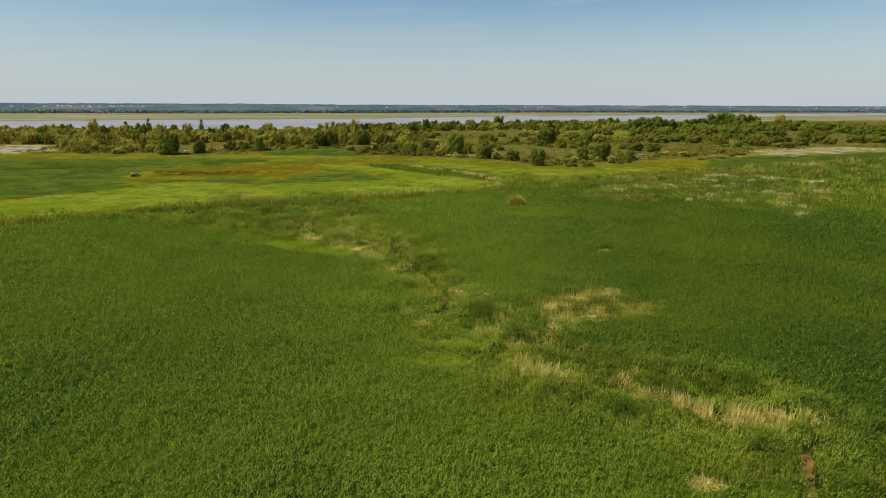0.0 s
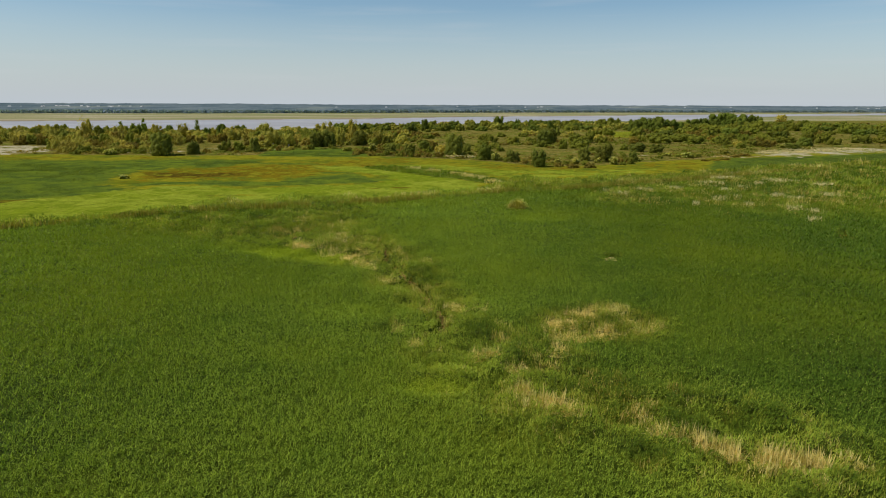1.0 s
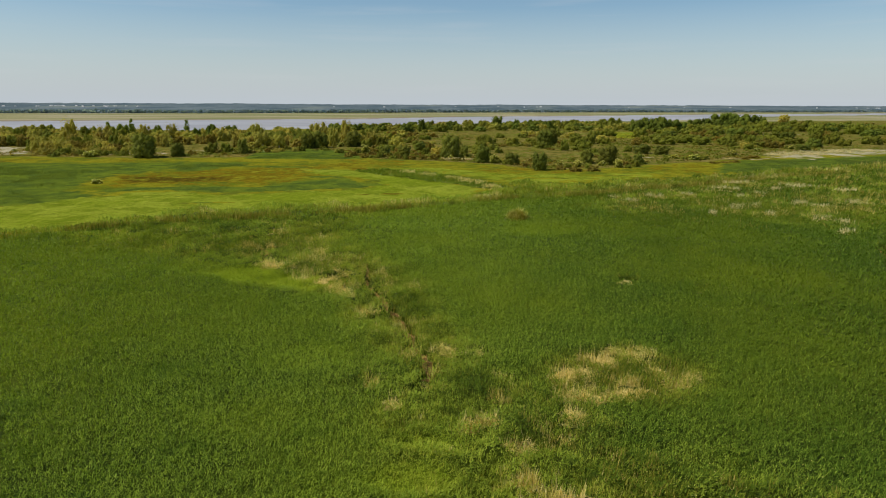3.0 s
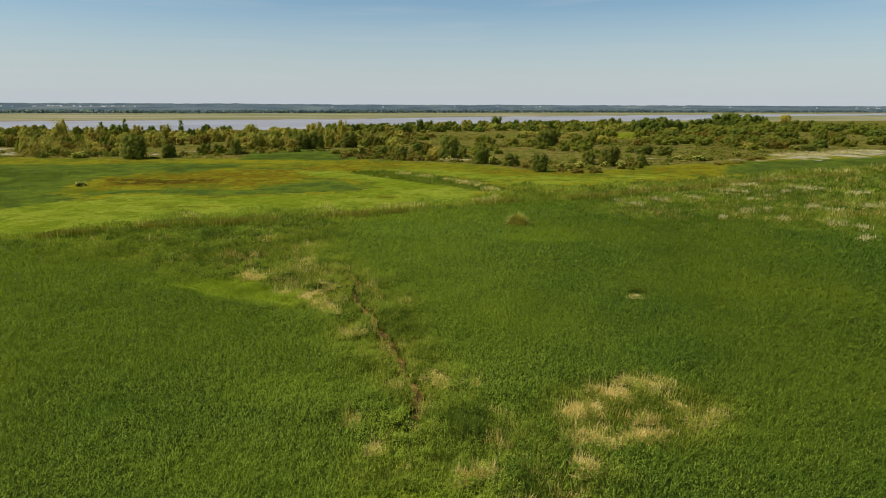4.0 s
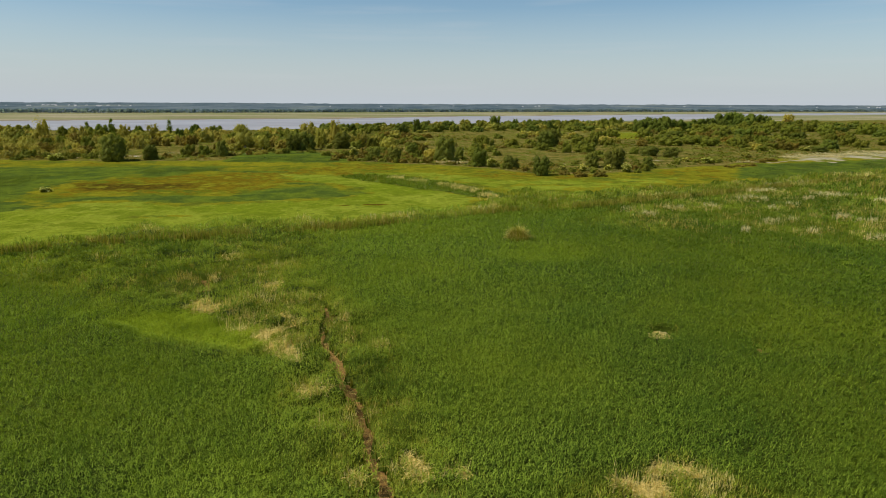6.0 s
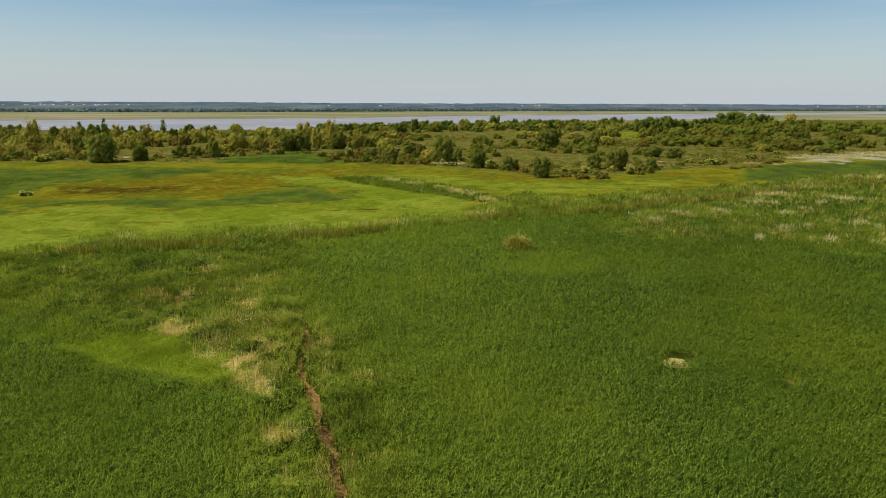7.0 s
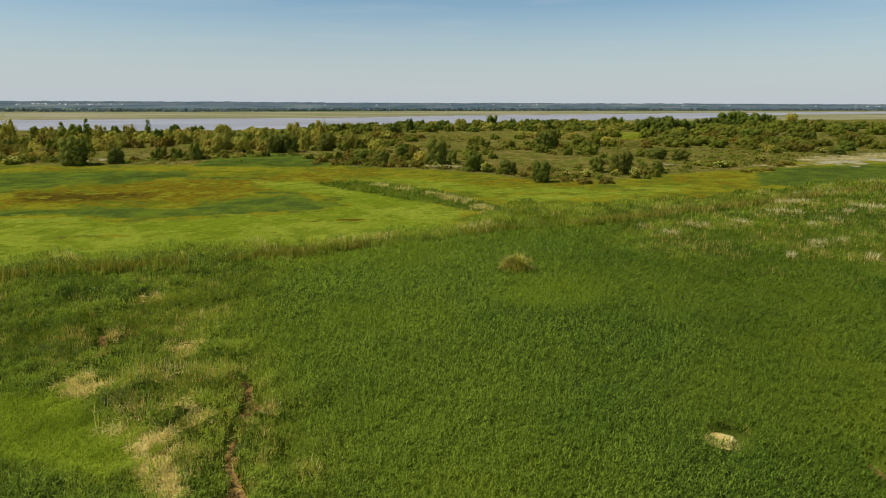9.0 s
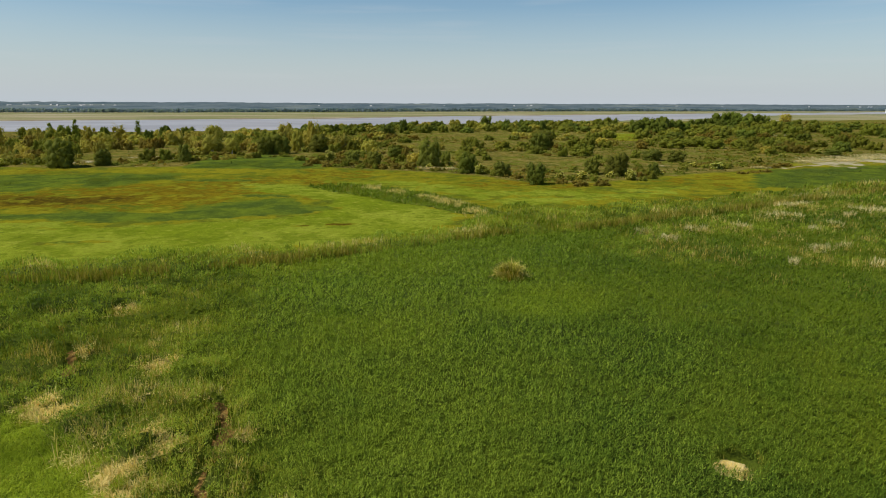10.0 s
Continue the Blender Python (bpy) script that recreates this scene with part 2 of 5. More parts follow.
def value_noise(x, y, size, seed=0):
    """Smooth noise from 0 to 1 over the plan, with lumps of about that size in metres."""
    def grid(i, j):
        h = (i * 374761393 + j * 668265263 + seed * 974634777) & 0xFFFFFFFF
        h = ((h ^ (h >> 13)) * 1274126177) & 0xFFFFFFFF
        return ((h ^ (h >> 16)) & 0xFFFF) / 65535.0
    u, v = np.asarray(x) / size, np.asarray(y) / size
    i, j = np.floor(u).astype(np.int64), np.floor(v).astype(np.int64)
    a, b = u - i, v - j
    a, b = a * a * (3 - 2 * a), b * b * (3 - 2 * b)
    return (grid(i, j) * (1 - a) + grid(i + 1, j) * a) * (1 - b) + (grid(i, j + 1) * (1 - a) + grid(i + 1, j + 1) * a) * b


def line_distance(x, y, points):
    best = np.full(np.shape(x), 1e9)
    for (ax, ay), (bx, by) in zip(points[:-1], points[1:]):
        dx, dy = bx - ax, by - ay
        k = np.clip(((x - ax) * dx + (y - ay) * dy) / (dx * dx + dy * dy), 0, 1)
        best = np.minimum(best, np.hypot(x - ax - k * dx, y - ay - k * dy))
    return best


def inside(x, y, points):
    """Metres inside a plan outline (negative: outside)."""
    ring = list(points) + [points[0]]
    d = line_distance(x, y, ring)
    odd = np.zeros(np.shape(x), bool)
    for (ax, ay), (bx, by) in zip(ring[:-1], ring[1:]):
        if ay != by:
            odd ^= ((ay > y) != (by > y)) & (x < (bx - ax) * (y - ay) / (by - ay) + ax)
    return np.where(odd, d, -d)


def soft(d, width):
    return np.clip(d / width + 0.5, 0, 1)


# ---- the plan: zones in metres ----
REED_BED = [(-220, -120), (-220, 40), (-120, 84), (-75, 111), (-55, 121), (-43, 135), (-33, 137.5), (-20, 141), (-8, 145), (5, 152),
            (12, 157), (15, 165), (18, 174), (28, 174.5), (38, 174.5), (49, 179.5), (56, 183), (74, 189), (94, 201), (127, 215),
            (180, 240), (260, 270), (260, -120)]
REED_STRIP = [(20, 172), (13, 174.5), (6.5, 184), (-1.5, 189), (-13, 200.5), (-23, 213), (-15, 217), (-1, 210), (8, 199.5), (16, 185), (21, 178)]
SEDGE_EAST = [(92, 212), (104, 236), (118, 252), (132, 259), (156, 267), (182, 277), (260, 300), (260, 262), (180, 236), (127, 212)]
RIM_FRONT = [(-220, 28), (-120, 76), (-75, 103), (-55, 118), (-44, 124.4), (-35, 127.6), (-31, 128), (-23, 131), (-11.7, 135.5), (0.9, 141.7), (9.7, 147.7), (19.8, 153), (32.7, 156.6), (46.4, 163.6), (61.4, 171.7), (77.5, 180.3), (109, 198), (127, 206), (180, 230), (260, 262)]
WILD_WEST = [(-60, 110), (-34, 100), (-24, 93), (-12, 84), (-4, 84), (-4, 93), (-8, 100), (-13, 121), (-9, 135), (-45, 124)]
SEDGE_BED = [(-230, 212), (-152, 222), (-122, 229), (-107, 214), (-95, 195), (-90, 175), (-95, 166), (-84, 160), (-73, 154), (-78, 147), (-93, 142), (-105, 139), (-230, 92)]
CLEARING = [(-225, 262), (-208, 305), (-192, 312), (-172, 285), (-164, 273), (-178, 258)]
BLUE_REEDS = [(-72, 256), (-75, 296), (-59, 307), (-37, 290), (-24, 262), (-32, 256)]
LIME_WEST = [(-100, 130), (-84, 146), (-74, 158), (-70, 166), (-65, 167), (-54, 164), (-45, 162), (-31, 168), (-15, 173), (-12, 180), (-16, 194), (-25, 199), (-37, 209),
             (-39, 219), (-28, 219), (-14, 206), (-3, 199), (8, 180), (13, 172), (8, 158), (-8, 148), (-30, 140), (-52, 130), (-80, 112)]
TONGUE = [(-40, 184), (-34, 191), (-24, 195), (-15, 184), (-15, 175), (-23, 172), (-40, 167), (-50, 165), (-65, 168), (-77, 166), (-77, 173), (-60, 177), (-43, 175)]
SEDGE_STREAKS = [[(-93, 236), (-84, 242), (-66, 243), (-62, 229), (-73, 211), (-80, 209)], [(-120, 238), (-105, 235), (-89, 220), (-88, 208), (-99, 205)]]
RUST_DARK = [[(-96, 200), (-79, 201), (-73, 199), (-57, 202), (-51, 189), (-64, 182), (-82, 180)], [(-102, 143), (-84, 145), (-70, 142), (-70, 133), (-83, 128), (-95, 124)], [(-150, 178), (-112, 172), (-104, 164), (-118, 160), (-150, 164)]]
LIME_EAST = [(-24, 228), (-4, 226), (9, 223), (19, 212), (33, 207), (56, 211), (80, 217), (66, 199), (50, 191), (35, 184), (22, 184), (14, 196), (-4, 210)]
SEDGE_WEST = [(-200, 238), (-122, 241), (-84, 246), (-68, 229), (-78, 217), (-90, 200), (-90, 180), (-70, 155), (-100, 148), (-200, 170)]
RUST_WEST = [(-86, 212), (-58, 230), (-20, 246), (0, 236), (-26, 222), (-38, 206), (-30, 192), (-30, 182), (-55, 178), (-78, 190)]
SAND_EAST = [(126, 259), (142, 276), (157, 288), (203, 310), (260, 327), (260, 304), (187, 281), (155, 267)]
HEATH = [(-320, 268), (-153, 262), (-112, 256), (-70, 262), (-30, 262), (8, 248), (21, 240), (33, 224), (50, 220), (68, 228), (79, 236),
         (101, 247), (120, 262), (157, 288), (260, 326), (520, 380), (700, 900), (380, 800), (192, 720), (-40, 600), (-110, 500), (-320, 480)]
TURF = [(111, 404), (127, 405), (157, 498), (139, 498)]
RIVER_NEAR = [(-2500, 380), (-700, 478), (-266, 488), (-177, 495), (-112, 517), (-47, 620), (195, 780), (370, 895), (645, 1190), (960, 1360), (3900, 2950)]
RIVER_FAR = [(-2500, 520), (-1000, 620), (-460, 705), (-345, 760), (-240, 808), (-111, 858), (34, 1010), (235, 1122), (490, 1290), (788, 1430), (1175, 1655), (3900, 3250)]
RIVER = RIVER_NEAR + RIVER_FAR[::-1]
TRAIL = [(-8.1, 97.5), (-6.4, 94.6), (-6.5, 92.5), (-6.2, 89.1), (-5.4, 85.9), (-3.6, 82), (-1.9, 77.2), (-0.9, 73), (0.1, 69.3), (1.1, 67), (1.5, 64.5), (1.6, 62.0)]
SLITS = [[(-23.9, 107.6), (-22.0, 104.5), (-21.3, 101.9)], [(-25.2, 119.5), (-24.2, 116.2)], [(32.5, 86.3), (32.9, 85.2)],
         [(69.4, 108), (67.2, 104), (66.1, 100.2)], [(23.2, 35.6), (22.0, 33.3), (21.0, 31.0)]]
SPARSE = 0.95                               # the share for single stems that stand among the green
# dry reeds: x, y, half width, half depth, share that still stands
DRY_NEAR = [(4.4, 54.9, 0.85, 0.68, 0.8), (5.8, 55.2, 0.68, 0.51, 0.6), (7.3, 52.6, 0.68, 0.59, 0.5), (7.3, 48.8, 0.59, 0.77, 0.85), (8.8, 47.1, 0.94, 0.59, 0.8), (9.8, 45.8, 0.85, 0.59, 0.9), (10.6, 45.0, 0.59, 0.42, 0.9),
            (16.0, 42.9, 0.77, 0.42, 0.7), (16.8, 41.9, 1.1, 0.59, 0.75), (18.7, 40.6, 1.1, 0.68, 0.85), (20.5, 39.4, 0.8, 0.95, 0.9), (21.8, 39.6, 0.94, 0.77, 0.85), (23.2, 39.5, 0.85, 0.59, 0.7), (15.5, 32.0, 0.77, 0.42, 0.2)]
DRY_MIDDLE = [(12.1, 59.1, 1.2, 0.7, 0.35), (13.8, 58.5, 0.9, 0.6, 0.4), (11.8, 62.0, 0.9, 1.0, 0.2), (13.8, 62.8, 1.0, 0.9, 0.3), (16.0, 65.2, 0.9, 0.8, 0.15), (18.2, 66.8, 1.4, 0.8, 0.1), (14.6, 66.0, 0.8, 0.5, 0.2),
              (19.7, 62.8, 1.0, 0.7, 0.15), (20.6, 60.7, 0.9, 0.5, 0.4), (22.0, 62.0, 0.7, 0.5, 0.4), (17.2, 61.4, 0.7, 0.5, 0.3), (11.5, 55.8, 0.6, 0.7, 0.6), (3.1, 67.7, 0.65, 1.1, 0.05), (5.4, 66.8, 0.8, 0.4, 0.3), (15.4, 59.1, 0.8, 0.5, 0.2), (16.7, 59.3, 0.7, 0.5, 0.3), (-2.6, 60.7, 0.5, 0.8, 0.5), (-0.8, 57.8, 0.45, 0.5, 0.2), (-0.2, 66.6, 0.5, 0.35, 0.3)]
DRY_WEST = [(-14.9, 103.6, 1.2, 1.3, 0.1), (-14.1, 98.2, 1.7, 1.3, SPARSE), (-15.4, 97.0, 1.5, 1.6, SPARSE), (-13.3, 92.4, 1.6, 2.8, SPARSE), (-14.9, 94.2, 1.4, 2.0, SPARSE), (-10.7, 97.7, 1.3, 0.9, SPARSE),
            (-11.4, 93.4, 1.0, 1.0, 0.1), (-9.2, 91.1, 1.0, 0.9, 0.15), (-10.9, 88.4, 0.9, 1.0, 0.15), (-9.2, 86.6, 1.1, 1.3, 0.25), (-23.6, 116.3, 0.8, 1.4, 0.15), (-20.7, 96.5, 0.7, 0.6, 0.2), (-4.6, 77.6, 0.9, 0.7, 0.4), (-3.3, 72.2, 0.4, 0.5, 0.2),
            (-7.9, 83.9, 1.1, 1.3, 0.15), (-18.4, 95.4, 1.2, 0.8, 0.25), (-4.7, 92.8, 0.5, 0.7, 0.5), (-22.0, 106.5, 0.6, 0.9, 0.3), (-20.2, 97.9, 0.6, 0.6, 0.2)]
DRY_EAST = [(72.5, 167.5, 3.0, 1.4, 0.9), (94.0, 173.5, 3.2, 1.6, 0.9), (91.0, 191.0, 3.0, 1.5, 0.9), (43.9, 148.3, 1.2, 1.0, 0.8), (52.0, 155.6, 1.4, 0.8, 0.8), (42.4, 153.8, 1.2, 0.8, 0.5), (63.1, 140.7, 0.9, 0.7, 0.8), (55.6, 134.2, 0.8, 0.6, 0.8), (68, 143.1, 1.2, 0.7, 0.8), (66.2, 133.6, 0.8, 0.6, 0.5), (71.4, 155.5, 1.0, 0.7, 0.8),
            (79.7, 145.7, 1.6, 0.9, 0.9), (81.8, 142.0, 1.6, 0.8, 0.9), (73.3, 128.2, 1.2, 0.8, 0.8), (74.8, 125.0, 1.2, 0.7, 0.8), (70.3, 116.5, 1.2, 0.7, 0.7), (91.8, 147.3, 1.8, 1.0, 0.9), (60.3, 158.2, 1.2, 0.7, 0.8)]
DRY_FAR_EAST = [(100.4, 199.0, 3.0, 1.5, 0.9), (78, 160, 1.2, 0.7, 0.9), (86, 168, 1.4, 0.8, 0.9),
            (83.0, 180.0, 3.0, 1.2, 0.9), (64.0, 142.0, 1.4, 0.8, 0.6), (102.0, 165.0, 2.6, 1.2, 0.8)]
DRY = DRY_NEAR + DRY_MIDDLE + DRY_WEST + DRY_EAST + DRY_FAR_EAST
# fresh short grass among the reeds: x, y, half width, half depth, share
FRESH = [(-29, 95, 6, 3, 0.25), (0.6, 48.8, 3.4, 1.8, 0.6), (1.5, 52.5, 3.0, 1.6, 0.45), (-11, 56, 5, 3, 0.12), (-9, 66, 5, 3.5, 0.18), (20, 118, 8, 6, 0.3), (59.3, 114.4, 2.0, 0.8, 0.8), (-39, 112, 4, 2, 0.6)]
MOUND = (25.0, 88.9)
FRESH_WEST = [(-28, 91.5), (-25, 95), (-20, 95.5), (-17, 93), (-13, 91), (-10, 88), (-9.6, 86), (-12, 85), (-17, 86.5), (-22, 88)]


def ellipse(x, y, cx, cy, rx, ry):
    return 1 - np.hypot((x - cx) / rx, (y - cy) / ry)


def patch_edge(x, y, cx, cy, rx, ry):
    """Above 0 inside a ragged patch of dry straw."""
    torn = value_noise(x, y, 1.25, 71) * 0.5 + value_noise(x, y, 0.42, 72) * 0.5
    return torn - 0.66 + 0.46 * np.clip(ellipse(x, y, cx, cy, rx * 1.4, ry * 1.4), -1, 0.8)


def reed_cover(x, y):
    """What grows in the reeds at each place of the plan: metres inside, height, dryness, freshness, thinning."""
    wob = (value_noise(x, y, 5, 3) - 0.5) * 3.0 + (value_noise(x, y, 1.6, 4) - 0.5) * 1.4
    bed = inside(x, y, REED_BED) + wob
    small = inside(x, y, REED_STRIP) + wob * 0.6
    depth = np.maximum(bed, small)
    east = soft(x - 42 - (value_noise(x, y, 14, 8) - 0.5) * 30, 16) * soft(y - 118 - (value_noise(x, y, 18, 9) - 0.5) * 36, 18)
    behind = y - np.interp(x, *np.array(RIM_FRONT).T) + wob * 0.45 + (value_noise(x, y, 9, 69) - 0.5) * 3
    rim = soft(behind, 1.2 + 3.5 * value_noise(x, y, 14, 70)) * (bed > 0)
    lump = value_noise(x, y, 2.6, 6)
    height = 1.42 + (value_noise(x, y, 11, 7) - 0.5) * 0.35 + (lump - 0.5) * (0.18 + 0.5 * east + 1.0 * rim) + rim * (0.35 + 0.35 * np.clip((bed - 3) / 5, 0, 1)) + (value_noise(x, y, 6, 63) - 0.5) * 1.5 * rim
    height = height - 0.35 * soft(behind + 3, 3) * (1 - rim)
    height = np.where(small > bed, 0.45 + 0.4 * lump, height)
    tuft = np.clip((value_noise(x, y, 6.5, 11) * 0.45 + value_noise(x, y, 2.4, 13) * 0.3 + value_noise(x, y, 0.9, 12) * 0.25 - 0.56) / 0.16, 0, 1)
    fleck = np.clip((value_noise(x, y, 1.7, 17) * 0.5 + value_noise(x, y, 0.6, 18) * 0.5 - 0.62) / 0.14, 0, 1)
    dry = np.maximum(east * (0.08 + 0.3 * tuft + 0.55 * fleck), rim * (0.26 + 0.42 * tuft + 0.3 * fleck))
    dry = np.where(small > bed, 0.0, dry * soft(bed - 2.2, 2.5))
    dry = np.maximum(dry, soft(inside(x, y, REED_STRIP), 4) * (0.08 + 0.3 * tuft))
    # a wild belt round the trail
    belt = soft(6.5 - 2.8 * (y < 84) * (y > 62) - line_distance(x, y, [(-22, 112), (-13, 98), (-7, 88), (0, 72), (4, 58), (9, 47), (20, 40), (30, 30)]) + wob, 5)
    belt = np.maximum(belt, 0.85 * soft(inside(x, y, WILD_WEST) + wob, 8))
    dry = np.maximum(dry, belt * (0.16 + 0.45 * fleck + 0.25 * tuft))
    belt = np.maximum(belt, np.clip(ellipse(x, y, 16.5, 62.3, 8.5, 5.5) * 2.5 + wob * 0.2, 0, 1))
    gold = np.clip(ellipse(x, y, 16.3, 62.2, 8.6, 5.8) * 2.4 + wob * 0.25, 0, 1)
    dry = np.maximum(dry, gold * (0.42 + 0.4 * tuft + 0.5 * fleck))
    height = height + belt * ((lump - 0.5) * 1.2 + (value_noise(x, y, 0.9, 93) - 0.5) * 0.6) - 0.1 * belt
    fresh = np.zeros(np.shape(x))
    for cx, cy, rx, ry, share in FRESH:
        fresh = np.maximum(fresh, share * np.clip(ellipse(x, y, cx + wob * 0.4, cy + wob * 0.3, rx, ry) * 2.2, 0, 1))
    fresh = np.maximum(fresh, np.clip(inside(x + wob * 0.3, y + wob * 0.3, FRESH_WEST) / 2.2 + 0.4, 0, 0.8))
    weed = np.clip((value_noise(x, y, 1.1, 91) * 0.6 + value_noise(x, y, 3.8, 92) * 0.4 - 0.53) / 0.08, 0, 1) * belt * (1 - fresh)
    weed = weed * (1 - 0.7 * gold)
    height = height + 0.4 * weed
    thin = np.zeros(np.shape(x))
    for cx, cy, rx, ry, up in DRY + [(17.4, 132.6, 1.9, 1.5, 0.5)]:
        near = (np.abs(x - cx) < rx * 1.7) & (np.abs(y - cy) < ry * 1.7)
        thin[near] = np.maximum(thin[near], np.clip(patch_edge(x[near], y[near], cx, cy, rx, ry) * 7 + 0.35, 0, 0.97 if up < 0.3 else 0.3 if up == SPARSE else 0.7))
    for cx, cy, rx, ry, up in DRY:
        dry = np.maximum(dry, 0.42 * np.clip(ellipse(x, y, cx, cy, rx * 2.1, ry * 2.1) * 1.6, 0, 1) * (0.3 + 1.2 * fleck))
    sway = (value_noise(x, y, 1.3, 14) - 0.5) * 0.5 + (value_noise(x, y, 4.0, 19) - 0.5) * 0.7
    cut = line_distance(x + sway, y, TRAIL) - 0.36 - 0.5 * (value_noise(x, y, 1.7, 16) - 0.5) - 0.25 * (value_noise(x, y, 0.6, 20) - 0.5)
    for s in SLITS:
        cut = np.minimum(cut, line_distance(x + sway * 0.3, y, s) - 0.36)
    cut = np.minimum(cut, -ellipse(x, y, 32.75, 85.7, 0.6, 0.95) * 0.7)
    cut = np.minimum(cut, -ellipse(x, y, MOUND[0] + 0.05, MOUND[1] - 0.3, 1.25, 1.2) * 1.0)
    dry = np.maximum(dry, np.clip(0.45 - cut * 1.3, 0, 0.45) * (value_noise(x, y, 0.7, 15) > 0.5))
    wild = np.maximum(belt, np.maximum(east, rim)) * (small < bed)
    dry = dry * (1 - 0.9 * fresh)
    return depth, height * (1 - 0.6 * fresh), dry, fresh, thin, cut, wild, rim, weed


def ground_cover(x, y):
    """Shares of lime grass, rusty grass, sedge, sand; mud, heath, far bank, shore."""
    hole = np.zeros(np.shape(x))
    for cx, cy, rx, ry in ((-18, 181, 12, 4.5), (-60, 160, 9, 4), (-76, 166, 5, 9), (-47, 150, 10, 2.5), (34, 196, 12, 2.5), (56, 203, 14, 3)):
        hole = np.maximum(hole, np.clip(ellipse(x, y, cx, cy, rx, ry) * 1.3, 0, 0.8) * (0.5 + 0.8 * value_noise(x, y, 3.5, 25)))
    lime = np.maximum(soft(inside(x, y, LIME_WEST), 9), 0.66 * soft(inside(x, y, LIME_EAST), 11))
    lime = np.maximum(lime * (1 - 0.6 * hole), 0.5 * soft(inside(x, y, TURF), 5))
    spot = np.clip(ellipse(x, y, -8.4, 164.6, 4.2, 2.2) * 2, 0, 1) + np.clip(ellipse(x, y, -14.3, 163.5, 3, 1.2) * 2, 0, 1)
    lime = lime * (1 - 0.8 * np.clip(spot, 0, 1))
    rust = 0.6 * soft(inside(x, y, RUST_WEST), 16)
    for zone in RUST_DARK:
        rust = np.maximum(rust, soft(inside(x, y, zone), 14))
    tongue = soft(inside(x, y, TONGUE), 6)
    rust = np.maximum(rust, 0.55 * value_noise(x, y, 22, 21)) * (1 - 0.8 * hole) * (1 - 0.9 * tongue) + 0.7 * spot
    sedge = np.maximum(0.72 * soft(inside(x, y, SEDGE_WEST), 14), soft(inside(x, y, BLUE_REEDS), 4))
    sedge = np.maximum(np.maximum(sedge, 0.8 * hole), np.maximum(soft(inside(x, y, SEDGE_BED), 10), 0.85 * tongue))
    for zone in SEDGE_STREAKS:
        sedge = np.maximum(sedge, 0.8 * soft(inside(x, y, zone), 9))
    for cx, cy, rx, ry in ((-30, 198, 10, 4), (-50, 226, 18, 4), (-112, 150, 9, 9)):
        sedge = np.maximum(sedge, 0.7 * np.clip(ellipse(x, y, cx, cy, rx, ry) * 2, 0, 1))
    sedge = np.maximum(sedge, soft(inside(x, y, REED_BED) + 1, 3))
    sedge = np.maximum(sedge, np.maximum(soft(inside(x, y, SEDGE_EAST), 9), soft(inside(x, y, REED_STRIP), 3)))
    sand = 0.66 * soft(inside(x, y, SAND_EAST) + (value_noise(x, y, 9, 22) - 0.5) * 12, 9) * np.clip(0.45 + 0.9 * value_noise(x, y, 5, 24), 0, 1)
    for cx, cy, rx, ry in ((-124, 274, 26, 6), (-88, 288, 22, 7), (9, 256, 10, 3), (250, 465, 26, 13), (-150, 290, 26, 6), (88, 262, 10, 1.6)):
        sand = np.maximum(sand, 0.52 * np.clip(ellipse(x, y, cx, cy, rx, ry) * 2.5, 0, 1))
    sand = np.maximum(sand, 0.62 * soft(inside(x, y, CLEARING), 8))
    heath = soft(inside(x, y, HEATH), 8) * (1 - soft(inside(x, y, BLUE_REEDS), 6)) * (1 - soft(inside(x, y, TURF), 5))
    river = inside(x, y, RIVER)
    bank = soft(line_side(x, y) - 4, 10)
    bank = np.maximum(bank, 0.95 * soft(y - 520 + 0.25 * x, 120) * (1 - 0.9 * heath))
    shore = np.clip(1 - np.abs(river) / 22, 0, 1) * bank
    mud = np.clip(2.2 - line_distance(x, y, TRAIL) / 1.2, 0, 1)
    for s in SLITS:
        mud = np.maximum(mud, np.clip(2.4 - line_distance(x, y, s) / 1.1, 0, 1))
    return np.stack([lime, rust, sedge, sand], -1), np.stack([mud, heath, bank, shore], -1)


def line_side(x, y):
    """How far beyond the river's middle a place lies."""
    fx, fy = np.array(RIVER_FAR).T
    nx, ny = np.array(RIVER_NEAR).T
    return y - 0.5 * (np.interp(x, fx, fy) + np.interp(x, nx, ny))


# ---- ground and river ----
def steps(lo, fine_lo, fine_hi, hi, fine, growth):
    out = list(np.arange(fine_lo, fine_hi, fine))
    d, v = fine, out[-1]
    while v < hi:
        d *= growth
        v += d
        out.append(min(v, hi))
    d, v = fine, fine_lo
    while v > lo:
        d *= growth
        v -= d
        out.insert(0, max(v, lo))
    return np.array(out)


def grid_faces(nx, ny):
    i = np.arange(nx - 1)[None, :] + np.arange(ny - 1)[:, None] * nx
    return np.stack([i, i + 1, i + 1 + nx, i + nx], -1).reshape(-1, 4)


